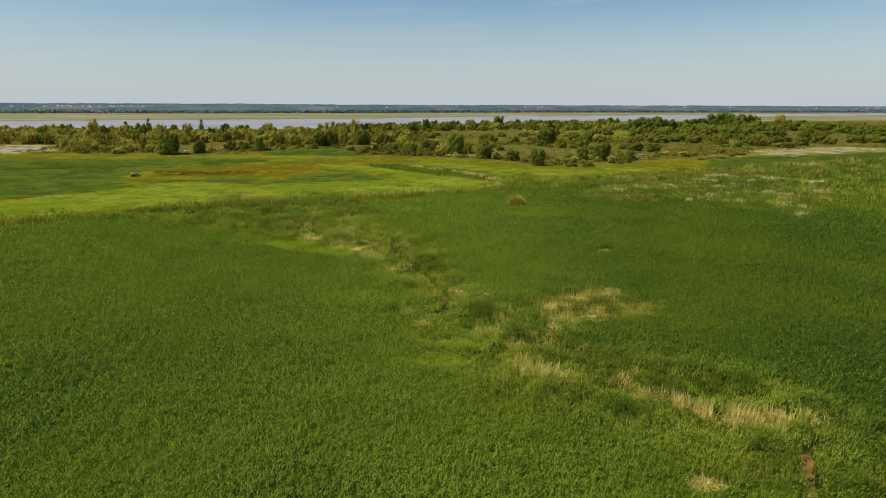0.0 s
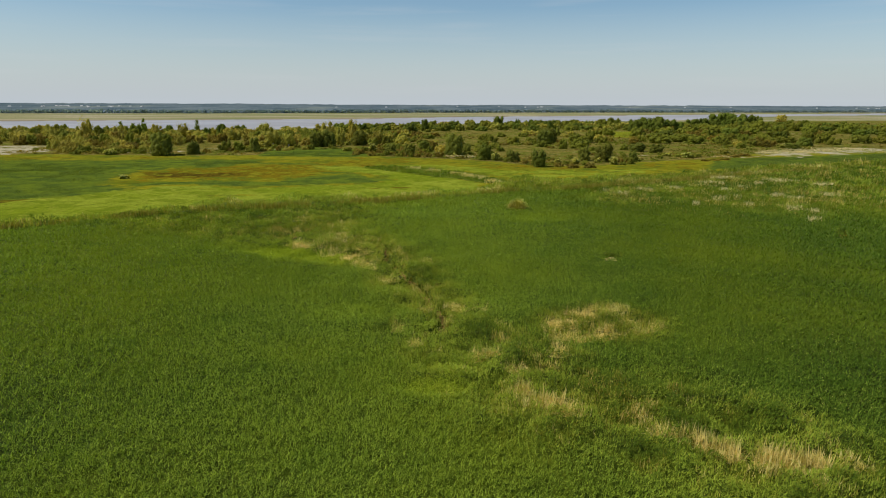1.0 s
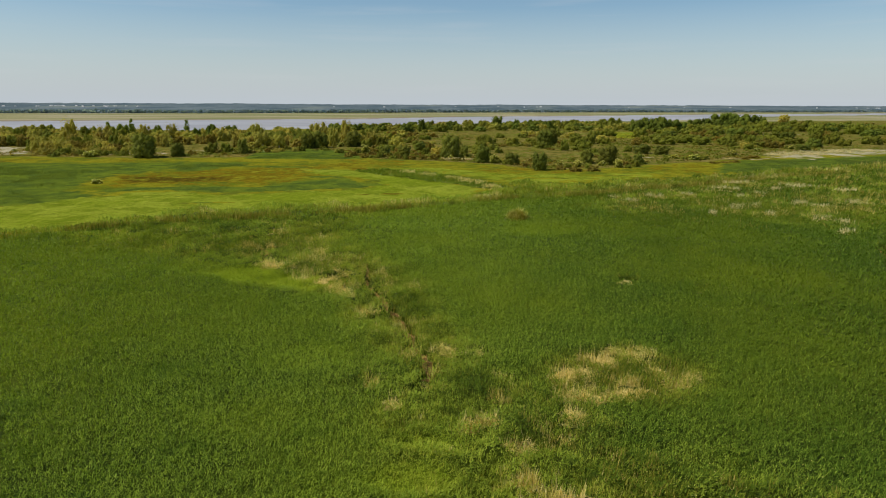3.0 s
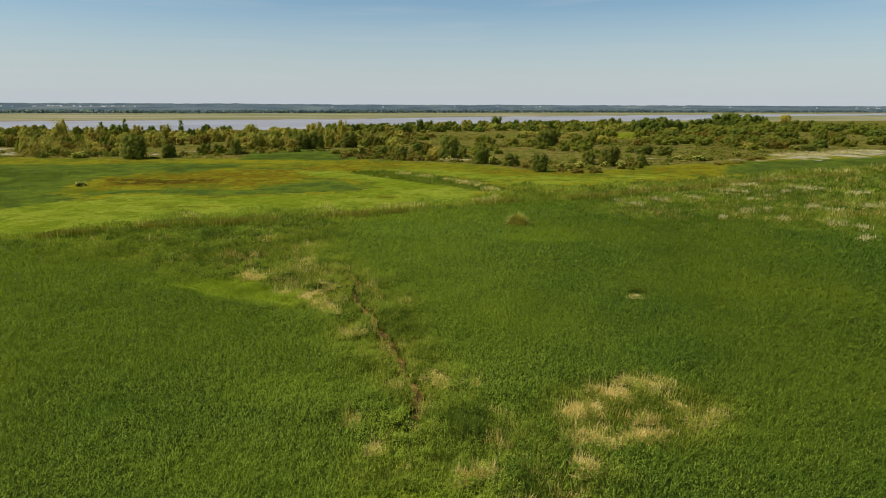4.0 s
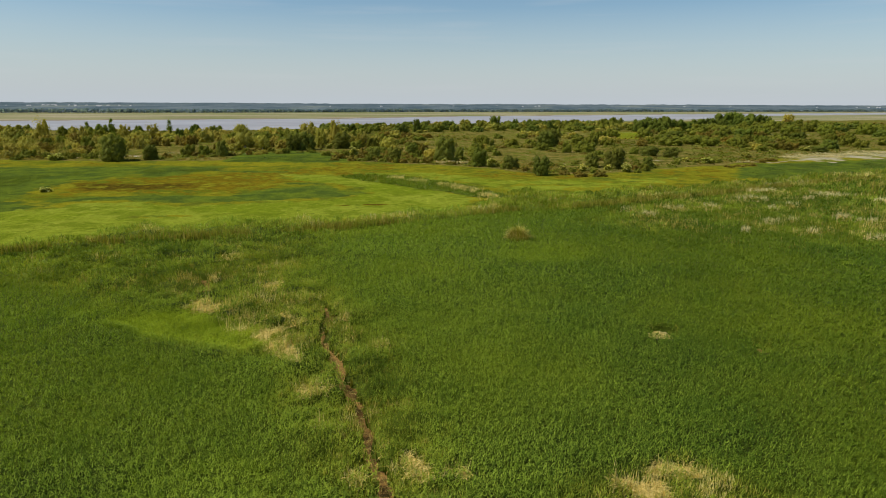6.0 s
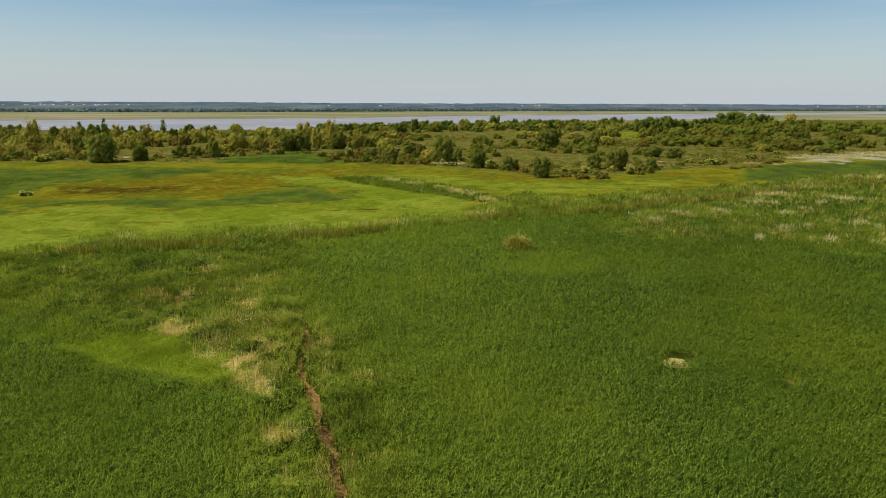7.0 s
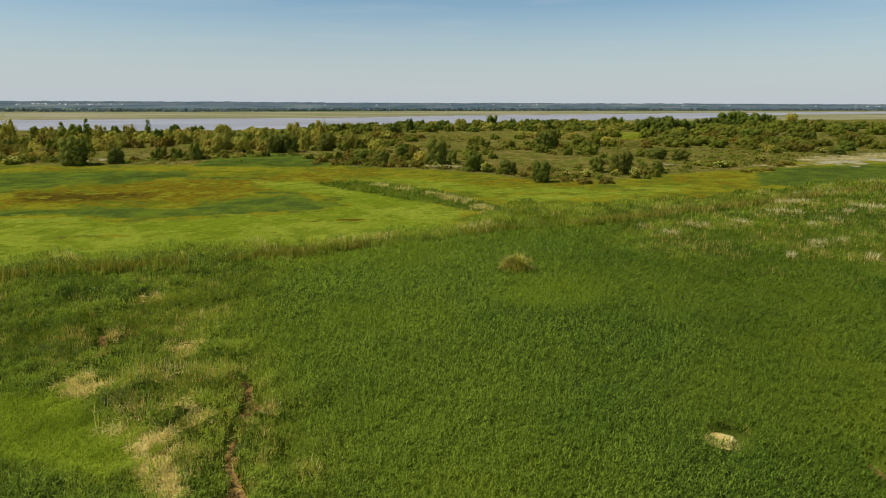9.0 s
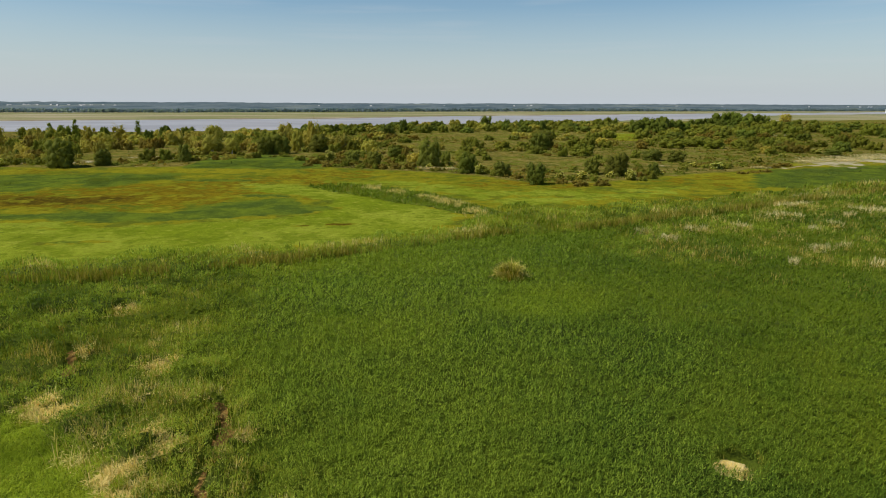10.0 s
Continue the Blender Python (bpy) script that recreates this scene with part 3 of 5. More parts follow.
def build_ground():
    xs = steps(-4800, -135, 170, 4800, 2.2, 1.09)
    ys = steps(-900, 28, 300, 4900, 1.8, 1.06)
    x, y = np.meshgrid(xs, ys)
    x, y = x.ravel(), y.ravel()
    near, far = ground_cover(x, y)
    z = (value_noise(x, y, 40, 31) - 0.5) * 0.25 + (value_noise(x, y, 3, 32) - 0.5) * 0.12
    z += soft(inside(x, y, HEATH) - 8, 30) * (value_noise(x, y, 60, 33) - 0.3) * 1.2
    z = np.where(y > 480, z * 0.5 + 0.1, z)
    z -= np.clip(inside(x, y, RIVER) / 14, -0.15, 1) * 1.6
    ground = link_mesh("ground", np.stack([x, y, z], -1), grid_faces(len(xs), len(ys)), MAT_GROUND, {"cover": near, "cover_far": far})
    for p in ground.data.polygons:
        p.use_smooth = True
    return tagged(ground, "flat marsh meadow with lime, rusty and sandy patches", "ground", kind="structure")


def build_water():
    xs = np.linspace(-2500, 3900, 160)
    near, far = np.array(RIVER_NEAR), np.array(RIVER_FAR)
    rows = []
    for k in np.linspace(-0.06, 1.06, 10):
        rows.append(np.stack([xs, np.interp(xs, *near.T) * (1 - k) + np.interp(xs, *far.T) * k, np.full(len(xs), -0.42)], -1))
    water = link_mesh("water", np.concatenate(rows), grid_faces(len(xs), 10), MAT_WATER)
    return tagged(water, "wide pale muddy river under a clear sky", "river", kind="structure")


build_ground()
build_water()


# ---- blades ----
def blades(root, yaw, lean, length, width, bend=0.5):
    """Bent tapering leaves: four corners and two triangles each."""
    n = len(root)
    out = np.stack([np.cos(yaw), np.sin(yaw), np.zeros(n)], -1)
    side = np.stack([-np.sin(yaw), np.cos(yaw), np.zeros(n)], -1) * (width / 2)[:, None]
    up = np.array([0, 0, 1.0])
    d1 = out * np.sin(lean)[:, None] + up * np.cos(lean)[:, None]
    l2 = lean + bend
    d2 = out * np.sin(l2)[:, None] + up * np.cos(l2)[:, None]
    mid = root + d1 * (length * 0.5)[:, None]
    tip = mid + d2 * (length * 0.5)[:, None]
    v = np.stack([root, mid + side, mid - side, tip], 1).reshape(-1, 3)
    b = (np.arange(n) * 4)[:, None]
    f = np.concatenate([b + [0, 1, 2], b + [1, 3, 2]], 1).reshape(-1, 3)
    return v, f


def slips(root, yaw, lean, length, width):
    """Plain tapering leaves for the distance: a triangle each."""
    n = len(root)
    out = np.stack([np.cos(yaw) * np.sin(lean), np.sin(yaw) * np.sin(lean), np.cos(lean)], -1)
    side = np.stack([-np.sin(yaw), np.cos(yaw), np.zeros(n)], -1) * (width / 2)[:, None]
    v = np.stack([root - side, root + side, root + out * length[:, None]], 1).reshape(-1, 3)
    return v, np.arange(n * 3).reshape(-1, 3)


def plant_rows(own, dry, fresh, corners):
    rows = np.stack([own, np.clip(dry, 0, 1), np.clip(fresh, 0, 1), np.ones(len(own))], -1)
    return np.repeat(rows, corners, axis=0)


def scatter(rng, x0, x1, y0, y1, density):
    n = int((x1 - x0) * (y1 - y0) * density)
    return rng.uniform(x0, x1, n), rng.uniform(y0, y1, n)


def reed_leaves(rng, x, y, per, size, near):
    """Leaves of the reeds at the places x, y: points and faces with the plants' own values."""
    depth, height, dry, fresh, thin, cut, wild, rim, weed = reed_cover(x, y)
    keep = (depth > 0) & (cut > 0) & (rng.random(len(x)) > thin)
    x, y, height, dry, fresh, wild, edge_band, weed = (np.repeat(a[keep], per) for a in (x, y, height, dry, fresh, wild, rim, weed))
    n = len(x)
    stalk = rng.random(n) < dry * 0.9
    z = height * rng.uniform(0.6, 0.97, n)
    root = np.stack([x + rng.normal(0, 0.35 * size[0], n), y + rng.normal(0, 0.35 * size[0], n), z], -1)
    # the wind lays most leaves over to one side
    yaw = np.where(rng.random(n) < 0.35, rng.normal(-0.5, 0.8, n), rng.uniform(-math.pi, math.pi, n))
    lean = np.where(stalk, rng.uniform(0.0, 0.4, n), rng.uniform(0.3, 1.3, n)) + 0.25 * weed
    length = size[0] * rng.uniform(0.7, 1.4, n) * np.where(stalk, 1.6, 1) * (1 - 0.2 * fresh)
    width = size[1] * rng.uniform(0.7, 1.3, n) * np.where(stalk, 0.55, 1) * (1 + 0.5 * weed) * (1 - 0.3 * fresh)
    lush = 0.4 * value_noise(x, y, 4.5, 50) + 0.35 * value_noise(x, y, 1.9, 51) + 0.25 * value_noise(x, y, 0.8, 52)
    # darker to both sides: lens falloff put into leaf tone, eastern reeds also darker
    own = 0.78 + (lush - 0.5) * (0.5 + 2.9 * wild) - 0.85 * soft(x - 20, 34) * (1 - 0.3 * soft(y - 95, 50)) - 0.22 * soft(-x - 16, 20) + 0.18 * edge_band - 0.18 * soft(x - 50, 20) * soft(y - 115, 20) - 0.4 * weed + 0.06 * wild - 0.4 * soft(inside(x, y, REED_STRIP) + 1, 2) + 1.2 * (value_noise(x, y, 5, 94) - 0.5) * edge_band
    own = np.clip(own + rng.normal(0, 0.35 if size[0] < 0.28 else 0.22, n), 0, 1)
    dryness = np.where(stalk, np.clip(dry * 1.25 + rng.normal(0, 0.15, n), 0.3, 1), dry * 0.75 * rng.random(n))
    if near:
        v, f = blades(root, yaw, lean, length, width, 0.6)
        return v, f, plant_rows(own, dryness, fresh, 4)
    v, f = slips(root, yaw, lean, length, width)
    return v, f, plant_rows(own, dryness, fresh, 3)


def understory():
    """Mass of stems and lower leaves between reed tops, dimmed in colour for shade."""
    xs = steps(-215, -48, 60, 255, 0.6, 1.04)
    ys = steps(-60, 24, 150, 312, 0.6, 1.04)
    x, y = np.meshgrid(xs, ys)
    x, y = x.ravel(), y.ravel()
    depth, height, dry, fresh, thin, cut, wild, rim, weed = reed_cover(x, y)
    z = height * (0.6 - 0.1 * wild) * soft(depth - 0.6, 1.6) * np.clip(cut / 0.35, 0, 1) * (1 - 0.4 * thin)
    z += (value_noise(x, y, 0.9, 41) - 0.5) * (0.14 + 0.2 * wild) * (z > 0.3)
    f = grid_faces(len(xs), len(ys))
    f = f[(depth[f] > -0.6).any(1) & (cut[f] > -0.2).any(1)]
    used, f = np.unique(f, return_inverse=True)
    mat = (thin > 0.75) & (cut > 0.1)
    # negative own picks the dim gap shade, lighter farther off
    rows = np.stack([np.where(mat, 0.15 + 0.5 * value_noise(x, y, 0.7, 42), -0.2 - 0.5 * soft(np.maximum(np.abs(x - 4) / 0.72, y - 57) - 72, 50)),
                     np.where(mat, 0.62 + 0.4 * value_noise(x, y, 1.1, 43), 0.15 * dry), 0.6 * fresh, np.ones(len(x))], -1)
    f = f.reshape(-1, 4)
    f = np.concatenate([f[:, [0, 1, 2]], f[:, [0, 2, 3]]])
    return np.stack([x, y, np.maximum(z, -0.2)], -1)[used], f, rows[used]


def old_stalks(rng):
    """Last year's brown stems, standing along the rim of the bed, in the strip and over the eastern reeds."""
    x, y = scatter(rng, -110, 150, 80, 225, 9)
    depth, height, dry, fresh, thin, cut, wild, rim, weed = reed_cover(x, y)
    strip = soft(inside(x, y, REED_STRIP) + 1, 2)
    far_east = soft(x - 46, 12) * soft(y - 124, 12) * (rim < 0.5)
    front = np.interp(x, *np.array(RIM_FRONT).T)
    low = soft(1.3 - np.abs(y - front - 0.2), 0.8) * (x < 128)
    chance = np.maximum(0.025 * rim + 0.5 * low * (value_noise(x, y, 6, 61) > 0.3), np.maximum(0.08 * strip, 0.05 * wild + 0.6 * far_east * (value_noise(x, y, 2.6, 64) > 0.64)))
    keep = (depth > 0) & (cut > 0) & (rng.random(len(x)) < chance * np.clip(value_noise(x, y, 4, 62) * 2 - 0.3, 0, 1))
    x, y, height, strip = x[keep], y[keep], height[keep], np.maximum(strip, far_east)[keep]
    n = len(x)
    z = height * rng.uniform(0.15, 0.5, n)
    height = np.where(low[keep] > 0.3, np.maximum(height, 1.9), height)
    v, f = blades(np.stack([x, y, z], -1), rng.uniform(-3.1, 3.1, n), np.abs(rng.normal(0, 0.16, n)), height * 1.08 - z, rng.uniform(0.08, 0.15, n), 0.12)
    return v, f, plant_rows(np.clip(rng.normal(0.35, 0.25, n), 0, 1), np.clip(rng.normal(0.5, 0.1, n) + 0.44 * strip, 0, 1), np.zeros(n), 4)


def trail_walls(rng):
    """Lower stems along the trail's and slits' sides, most coloured dark for the shade."""
    out = []
    for line in [TRAIL] + SLITS:
        for (ax, ay), (bx, by) in zip(line[:-1], line[1:]):
            n = int(math.hypot(bx - ax, by - ay) * 130)
            k = rng.random(n)
            out.append(np.stack([ax + (bx - ax) * k + rng.uniform(-1.6, 1.6, n), ay + (by - ay) * k, np.zeros(n)], -1))
    p = np.concatenate(out)
    cut = reed_cover(p[:, 0], p[:, 1])[5]
    p = p[(cut > 0.02) & (cut < 0.22)]
    n = len(p)
    v, f = blades(p, rng.uniform(-3.1, 3.1, n), rng.uniform(0, 0.2, n), rng.uniform(0.6, 1.3, n), rng.uniform(0.06, 0.13, n), 0.1)
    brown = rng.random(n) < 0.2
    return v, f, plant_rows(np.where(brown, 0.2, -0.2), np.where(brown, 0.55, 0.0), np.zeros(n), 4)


def front_stalks(rng):
    """Brown old stems in the open face of the tall rim."""
    xs = rng.uniform(-110, 128, 15000)
    y = np.interp(xs, *np.array(RIM_FRONT).T) + rng.normal(0.2, 0.9, len(xs))
    m = value_noise(xs, y, 7, 67) * 0.6 + value_noise(xs, y, 2.5, 68) * 0.4 > 0.46
    xs, y = xs[m], y[m]
    n = len(xs)
    v, f = blades(np.stack([xs, y, np.full(n, 0.5)], -1), rng.uniform(-3.1, 3.1, n), np.abs(rng.normal(0, 0.2, n)), rng.uniform(1.2, 2.0, n), rng.uniform(0.07, 0.13, n), 0.15)
    return v, f, plant_rows(np.clip(rng.normal(0.3, 0.3, n), 0, 1), np.clip(rng.normal(0.56, 0.09, n), 0, 1), np.zeros(n), 4)


def pale_row(rng):
    """Bleached reeds standing in a row along the strip."""
    line = [(-8, 210.5), (1, 202), (9, 191.5), (14.8, 181.5), (18, 171)]
    out = []
    for (ax, ay), (bx, by) in zip(line[:-1], line[1:]):
        n = int(math.hypot(bx - ax, by - ay) * 230)
        k = rng.random(n)
        out.append(np.stack([ax + (bx - ax) * k + rng.normal(0, 0.9, n), ay + (by - ay) * k + rng.normal(0, 1.6, n), np.full(n, 0.15)], -1))
    p = np.concatenate(out)
    p = p[value_noise(p[:, 0], p[:, 1], 3.2, 66) > 0.36]
    n = len(p)
    v, f = blades(p, rng.uniform(-3.1, 3.1, n), np.abs(rng.normal(0.2, 0.3, n)), rng.uniform(0.4, 1.15, n), rng.uniform(0.06, 0.14, n), 0.3)
    return v, f, plant_rows(rng.uniform(0.6, 1, n), np.clip(rng.normal(1.0, 0.1, n), 0, 1), np.zeros(n), 4)


def build_reeds():
    rng = np.random.default_rng(11)
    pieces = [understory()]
    # leaves grow sparser and larger with the distance at which the bed is passed: nearest, farthest, plants to the square metre, leaf length and width
    for lo, hi, density, leaf in ((0, 38, 40, (0.22, 0.055)), (38, 50, 21, (0.27, 0.068)), (50, 68, 13, (0.30, 0.086)), (68, 95, 8, (0.35, 0.12)), (95, 135, 4.0, (0.45, 0.18)), (135, 400, 1.9, (0.68, 0.31))):
        x, y = scatter(rng, max(-215, 4 - 0.8 * hi), min(255, 4 + 0.8 * hi), 22, min(295, 62 + 1.1 * hi), density)
        passed = np.maximum(np.abs(x - 4) / 0.72, y - 57) * rng.uniform(0.93, 1.07, len(x))
        m = (passed >= lo) & (passed < hi) & (np.abs(x - 2) < 0.73 * y + 5)
        pieces.append(reed_leaves(rng, x[m], y[m], 4, leaf, False))
    # the bed goes on round and behind the flight's start
    x, y = scatter(rng, -46, 52, -22, 62, 24)
    m = (np.abs(x - 2) >= 0.73 * y + 5) | (y < 22)
    pieces.append(reed_leaves(rng, x[m], y[m], 1, (0.45, 0.2), False))
    for cx, cy, rx, ry, share in FRESH:
        x, y = scatter(rng, cx - rx * 1.2, cx + rx * 1.2, cy - ry * 1.2, cy + ry * 1.2, 34 * share)
        m = ellipse(x, y, cx, cy, rx * 1.1, ry * 1.1) > 0.25 * rng.random(len(x))
        pieces.append(reed_leaves(rng, x[m], y[m], 3, (0.34, 0.05), True))
    x, y = scatter(rng, -29, -9, 84, 97, 60)
    m = inside(x, y, FRESH_WEST) > 0
    pieces.append(reed_leaves(rng, x[m], y[m], 3, (0.34, 0.045), True))
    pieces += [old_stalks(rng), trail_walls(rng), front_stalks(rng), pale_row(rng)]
    v, f, rows, base = [], [], [], 0
    for pv, pf, pr in pieces:
        v.append(pv), f.append(pf + base), rows.append(pr)
        base += len(pv)
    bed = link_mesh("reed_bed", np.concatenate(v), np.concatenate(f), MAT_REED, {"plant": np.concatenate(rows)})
    return tagged(bed, "dense bed of green reeds with wind-bent leaves", "reeds", kind="stuff")


build_reeds()


# ---- dry reeds, straw and litter ----
def straw(rng, n, cx, cy, rx, ry, flat, parent, name, far, tall):
    """Dry stalks in a ragged patch, some still yellow-green, some bleached."""
    x, y = rng.uniform(-1.6, 1.6, n * 8) * rx, rng.uniform(-1.6, 1.6, n * 8) * ry
    m = patch_edge(cx + x, cy + y, cx, cy, rx, ry) + rng.normal(0, 0.03, n * 8) > (0.0 if flat else -0.05)
    x, y = x[m][:n], y[m][:n]
    n = len(x)
    bleach = (0.74 if flat else 0.62) + 0.6 * value_noise(cx + x, cy + y, 0.7, 73) + rng.normal(0, 0.13, n)
    if flat:
        lean, length = rng.uniform(1.2, 1.66, n), rng.uniform(0.25, 0.8, n)
        z, yaw = rng.uniform(0.4, 0.95, n), rng.normal(rng.uniform(-3, 3), 1.2, n)
    else:
        lean, length = np.abs(rng.normal(0.06, 0.17, n)), rng.uniform(0.6, 1.05, n) * tall
        z, yaw = np.zeros(n) + 0.05, rng.normal(rng.uniform(-3, 3), 1.6, n)
    v, f = blades(np.stack([x, y, z], -1), yaw, lean, length, rng.uniform(0.03, 0.06, n) * (2.4 if far else 1.0), 0.2)
    own = np.clip(rng.normal(0.68, 0.28, n), 0, 1)
    ob = link_mesh(name, v, f, MAT_PALE if far else MAT_REED, {"plant": plant_rows(own, bleach, np.zeros(n), 4)}, parent)
    return tagged(ob, kind="stuff")


def dry_reeds(cx, cy, rx, ry, up, rng, far=False, where="among green reeds", name="dry_reed_clump", tall=1.75):
    thing = new(name)
    thing.location = (cx, cy, 0)
    n = int(rx * ry * math.pi * (80 if far else 210)) + 30
    n = min(n, 900)
    straw(rng, max(int(n * (0.17 if up == SPARSE else 0.8 * up)), 14), cx, cy, rx, ry, False, thing, "standing_straw", far, 2.1 if up == SPARSE else tall)
    straw(rng, max(int(n * (1.2 - up) * 2.2), 14), cx, cy, rx, ry, True, thing, "fallen_straw", far, tall)
    what = "pale dry reed stalks standing" if up > 0.5 else "flattened pale straw lying"
    return tagged(thing, what + " " + where, "dry reeds", "dry reed clumps")


rng = np.random.default_rng(23)
for group in (DRY_NEAR, DRY_MIDDLE, DRY_WEST):
    for row in group:
        dry_reeds(*row, rng)
for row in DRY_EAST + DRY_FAR_EAST:
    dry_reeds(*row, rng, True, tall=2.0)
for row in [(8, 256, 3.0, 1.4, 0.9), (13, 254.5, 3.2, 1.4, 0.9), (147, 281, 4, 3.5, 0.5), (158, 291, 5, 5.5, 0.5), (166, 285, 4, 3, 0.4), (171, 298, 6, 6, 0.5), (184, 297, 5, 4, 0.5), (190, 307, 6, 5, 0.5), (203, 309, 6, 5, 0.5), (118, 259, 2.4, 1.0, 0.5)]:
    dry_reeds(*row, rng, True, "on the edge of rough heath", "dry_grass_clump", 1.0)


def build_mound():
    """A pale pile of broken straw in a gap of the reeds."""
    rng = np.random.default_rng(5)
    thing = new("straw_mound")
    thing.location = (*MOUND, 0)
    bm = bmesh.new()
    bmesh.ops.create_icosphere(bm, subdivisions=5, radius=1)
    for v in bm.verts:
        k = 1 + 0.3 * noise.noise(v.co * 1.7) + 0.16 * noise.noise(v.co * 4.5) + 0.09 * noise.noise(Vector((v.co.x * 6, v.co.y * 24, v.co.z * 12)))
        v.co = Vector((v.co.x * 0.98 * k, v.co.y * 0.6 * k, 0.1 + max(v.co.z, -0.1) * 0.75 * k))
    bmesh.ops.rotate(bm, verts=bm.verts, cent=(0, 0, 0), matrix=Matrix.Rotation(radians(-36), 3, "Z"))
    part("straw_core", bm, plain_material("broken_straw", (0.54, 0.41, 0.14), (0.74, 0.60, 0.27), 9.0, 0.95, 0.06), thing)
    n = 420
    a, r = rng.uniform(0, 2 * math.pi, n), np.sqrt(rng.random(n))
    x, y = np.cos(a) * r * 1.05, np.sin(a) * r * 0.68
    c, s = math.cos(radians(-36)), math.sin(radians(-36))
    root = np.stack([x * c - y * s, x * s + y * c, 0.14 + 0.7 * np.sqrt(np.clip(1 - r * r, 0.02, 1))], -1)
    v, f = blades(root, rng.normal(-2.2, 0.8, n), rng.uniform(1.35, 1.8, n), rng.uniform(0.2, 0.5, n), rng.uniform(0.02, 0.04, n), 0.3)
    link_mesh("loose_straw", v, f, MAT_REED, {"plant": plant_rows(rng.random(n), np.ones(n), np.zeros(n), 4)}, thing)
    return tagged(thing, "pale heap of broken straw in a gap in the reeds", "straw heap")


def build_tussock():
    """A round olive tussock of old grass standing alone in the reeds."""
    rng = np.random.default_rng(6)
    thing = new("grass_tussock")
    thing.location = (17.0, 127.6, 0)
    for name, n, dry in (("old_grass", 1000, 0.92), ("green_grass", 1000, 0.32)):
        a, r = rng.uniform(0, 2 * math.pi, n), np.sqrt(rng.random(n))
        x, y = np.cos(a) * r * 1.6, np.sin(a) * r * 1.5
        z = 0.7 + 1.5 * (1 - r * r) * rng.uniform(0.3, 1.0, n)
        v, f = blades(np.stack([x, y, z], -1), np.where(rng.random(n) < 0.5, a, rng.normal(3.6, 0.8, n)), np.abs(rng.normal(0.5, 0.35, n)), rng.uniform(1.0, 2.2, n) * (1 - 0.25 * r), rng.uniform(0.035, 0.08, n), 0.6)
        pale = np.clip(-0.06 * x + rng.normal(0, 0.12, n), -0.4, 0.1)
        link_mesh(name, v, f, MAT_REED, {"plant": plant_rows(rng.random(n), dry + pale * (dry > 0.5), np.full(n, 0.6), 4)}, thing)
    return tagged(thing, "ragged pale tussock of old grass among green reeds", "grass tussock")


def build_litter():
    """Broken stalks trodden into the mud of the trail."""
    rng = np.random.default_rng(7)
    pts = []
    for line in [TRAIL]:
        for (ax, ay), (bx, by) in zip(line[:-1], line[1:]):
            n = int(math.hypot(bx - ax, by - ay) * 15)
            k = rng.random(n)
            pts.append(np.stack([ax + (bx - ax) * k + rng.normal(0.2, 0.26, n), ay + (by - ay) * k + rng.normal(0, 0.2, n), rng.uniform(0.06, 0.3, n)], -1))
            pts[-1][:, 2] += np.clip(rng.random(n) - 0.6, 0, 1) * 1.6
    root = np.concatenate(pts)
    n = len(root)
    v, f = blades(root, rng.uniform(-3.1, 3.1, n), rng.uniform(1.2, 1.6, n), rng.uniform(0.3, 0.9, n), rng.uniform(0.02, 0.045, n), 0.1)
    ob = link_mesh("trail_litter", v, f, MAT_REED, {"plant": plant_rows(rng.random(n) * 0.6, rng.uniform(0.62, 1, n), np.zeros(n), 4)})
    return tagged(ob, "broken straw trodden into a muddy trail", "litter", kind="stuff")


def build_flowers():
    """White and yellow flower heads scattered over the reed tops."""
    rng = np.random.default_rng(8)
    pts = []
    for cx, cy, rx, ry, n in ((18, 47, 5, 2.5, 60), (26, 46, 6, 3, 50), (-5.2, 87.5, 0.9, 2.5, 22), (0, 84, 5, 4, 25), (33, 56, 6, 4, 40), (24, 52, 9, 5, 40)):
        pts.append(np.stack([rng.normal(cx, rx * 0.5, n), rng.normal(cy, ry * 0.5, n), rng.uniform(1.35, 1.75, n)], -1))
    p = np.concatenate(pts)
    n, s = len(p), rng.uniform(0.02, 0.04, len(p))[:, None]
    u, w = np.array([1.0, 0, 0.2]), np.array([0, 1.0, 0.3])
    v = np.stack([p - u * s, p + w * s, p + u * s, p - w * s], 1).reshape(-1, 3)
    rows = np.repeat(np.stack([rng.random(n), rng.random(n), np.zeros(n), np.ones(n)], -1), 4, 0)
    ob = link_mesh("marsh_flowers", v, np.arange(n * 4).reshape(-1, 4), MAT_BLOSSOM, {"plant": rows})
    return tagged(ob, "tiny cream flower heads above the reeds", "flowers", kind="stuff")


build_flowers()
build_mound()
build_tussock()
build_litter()


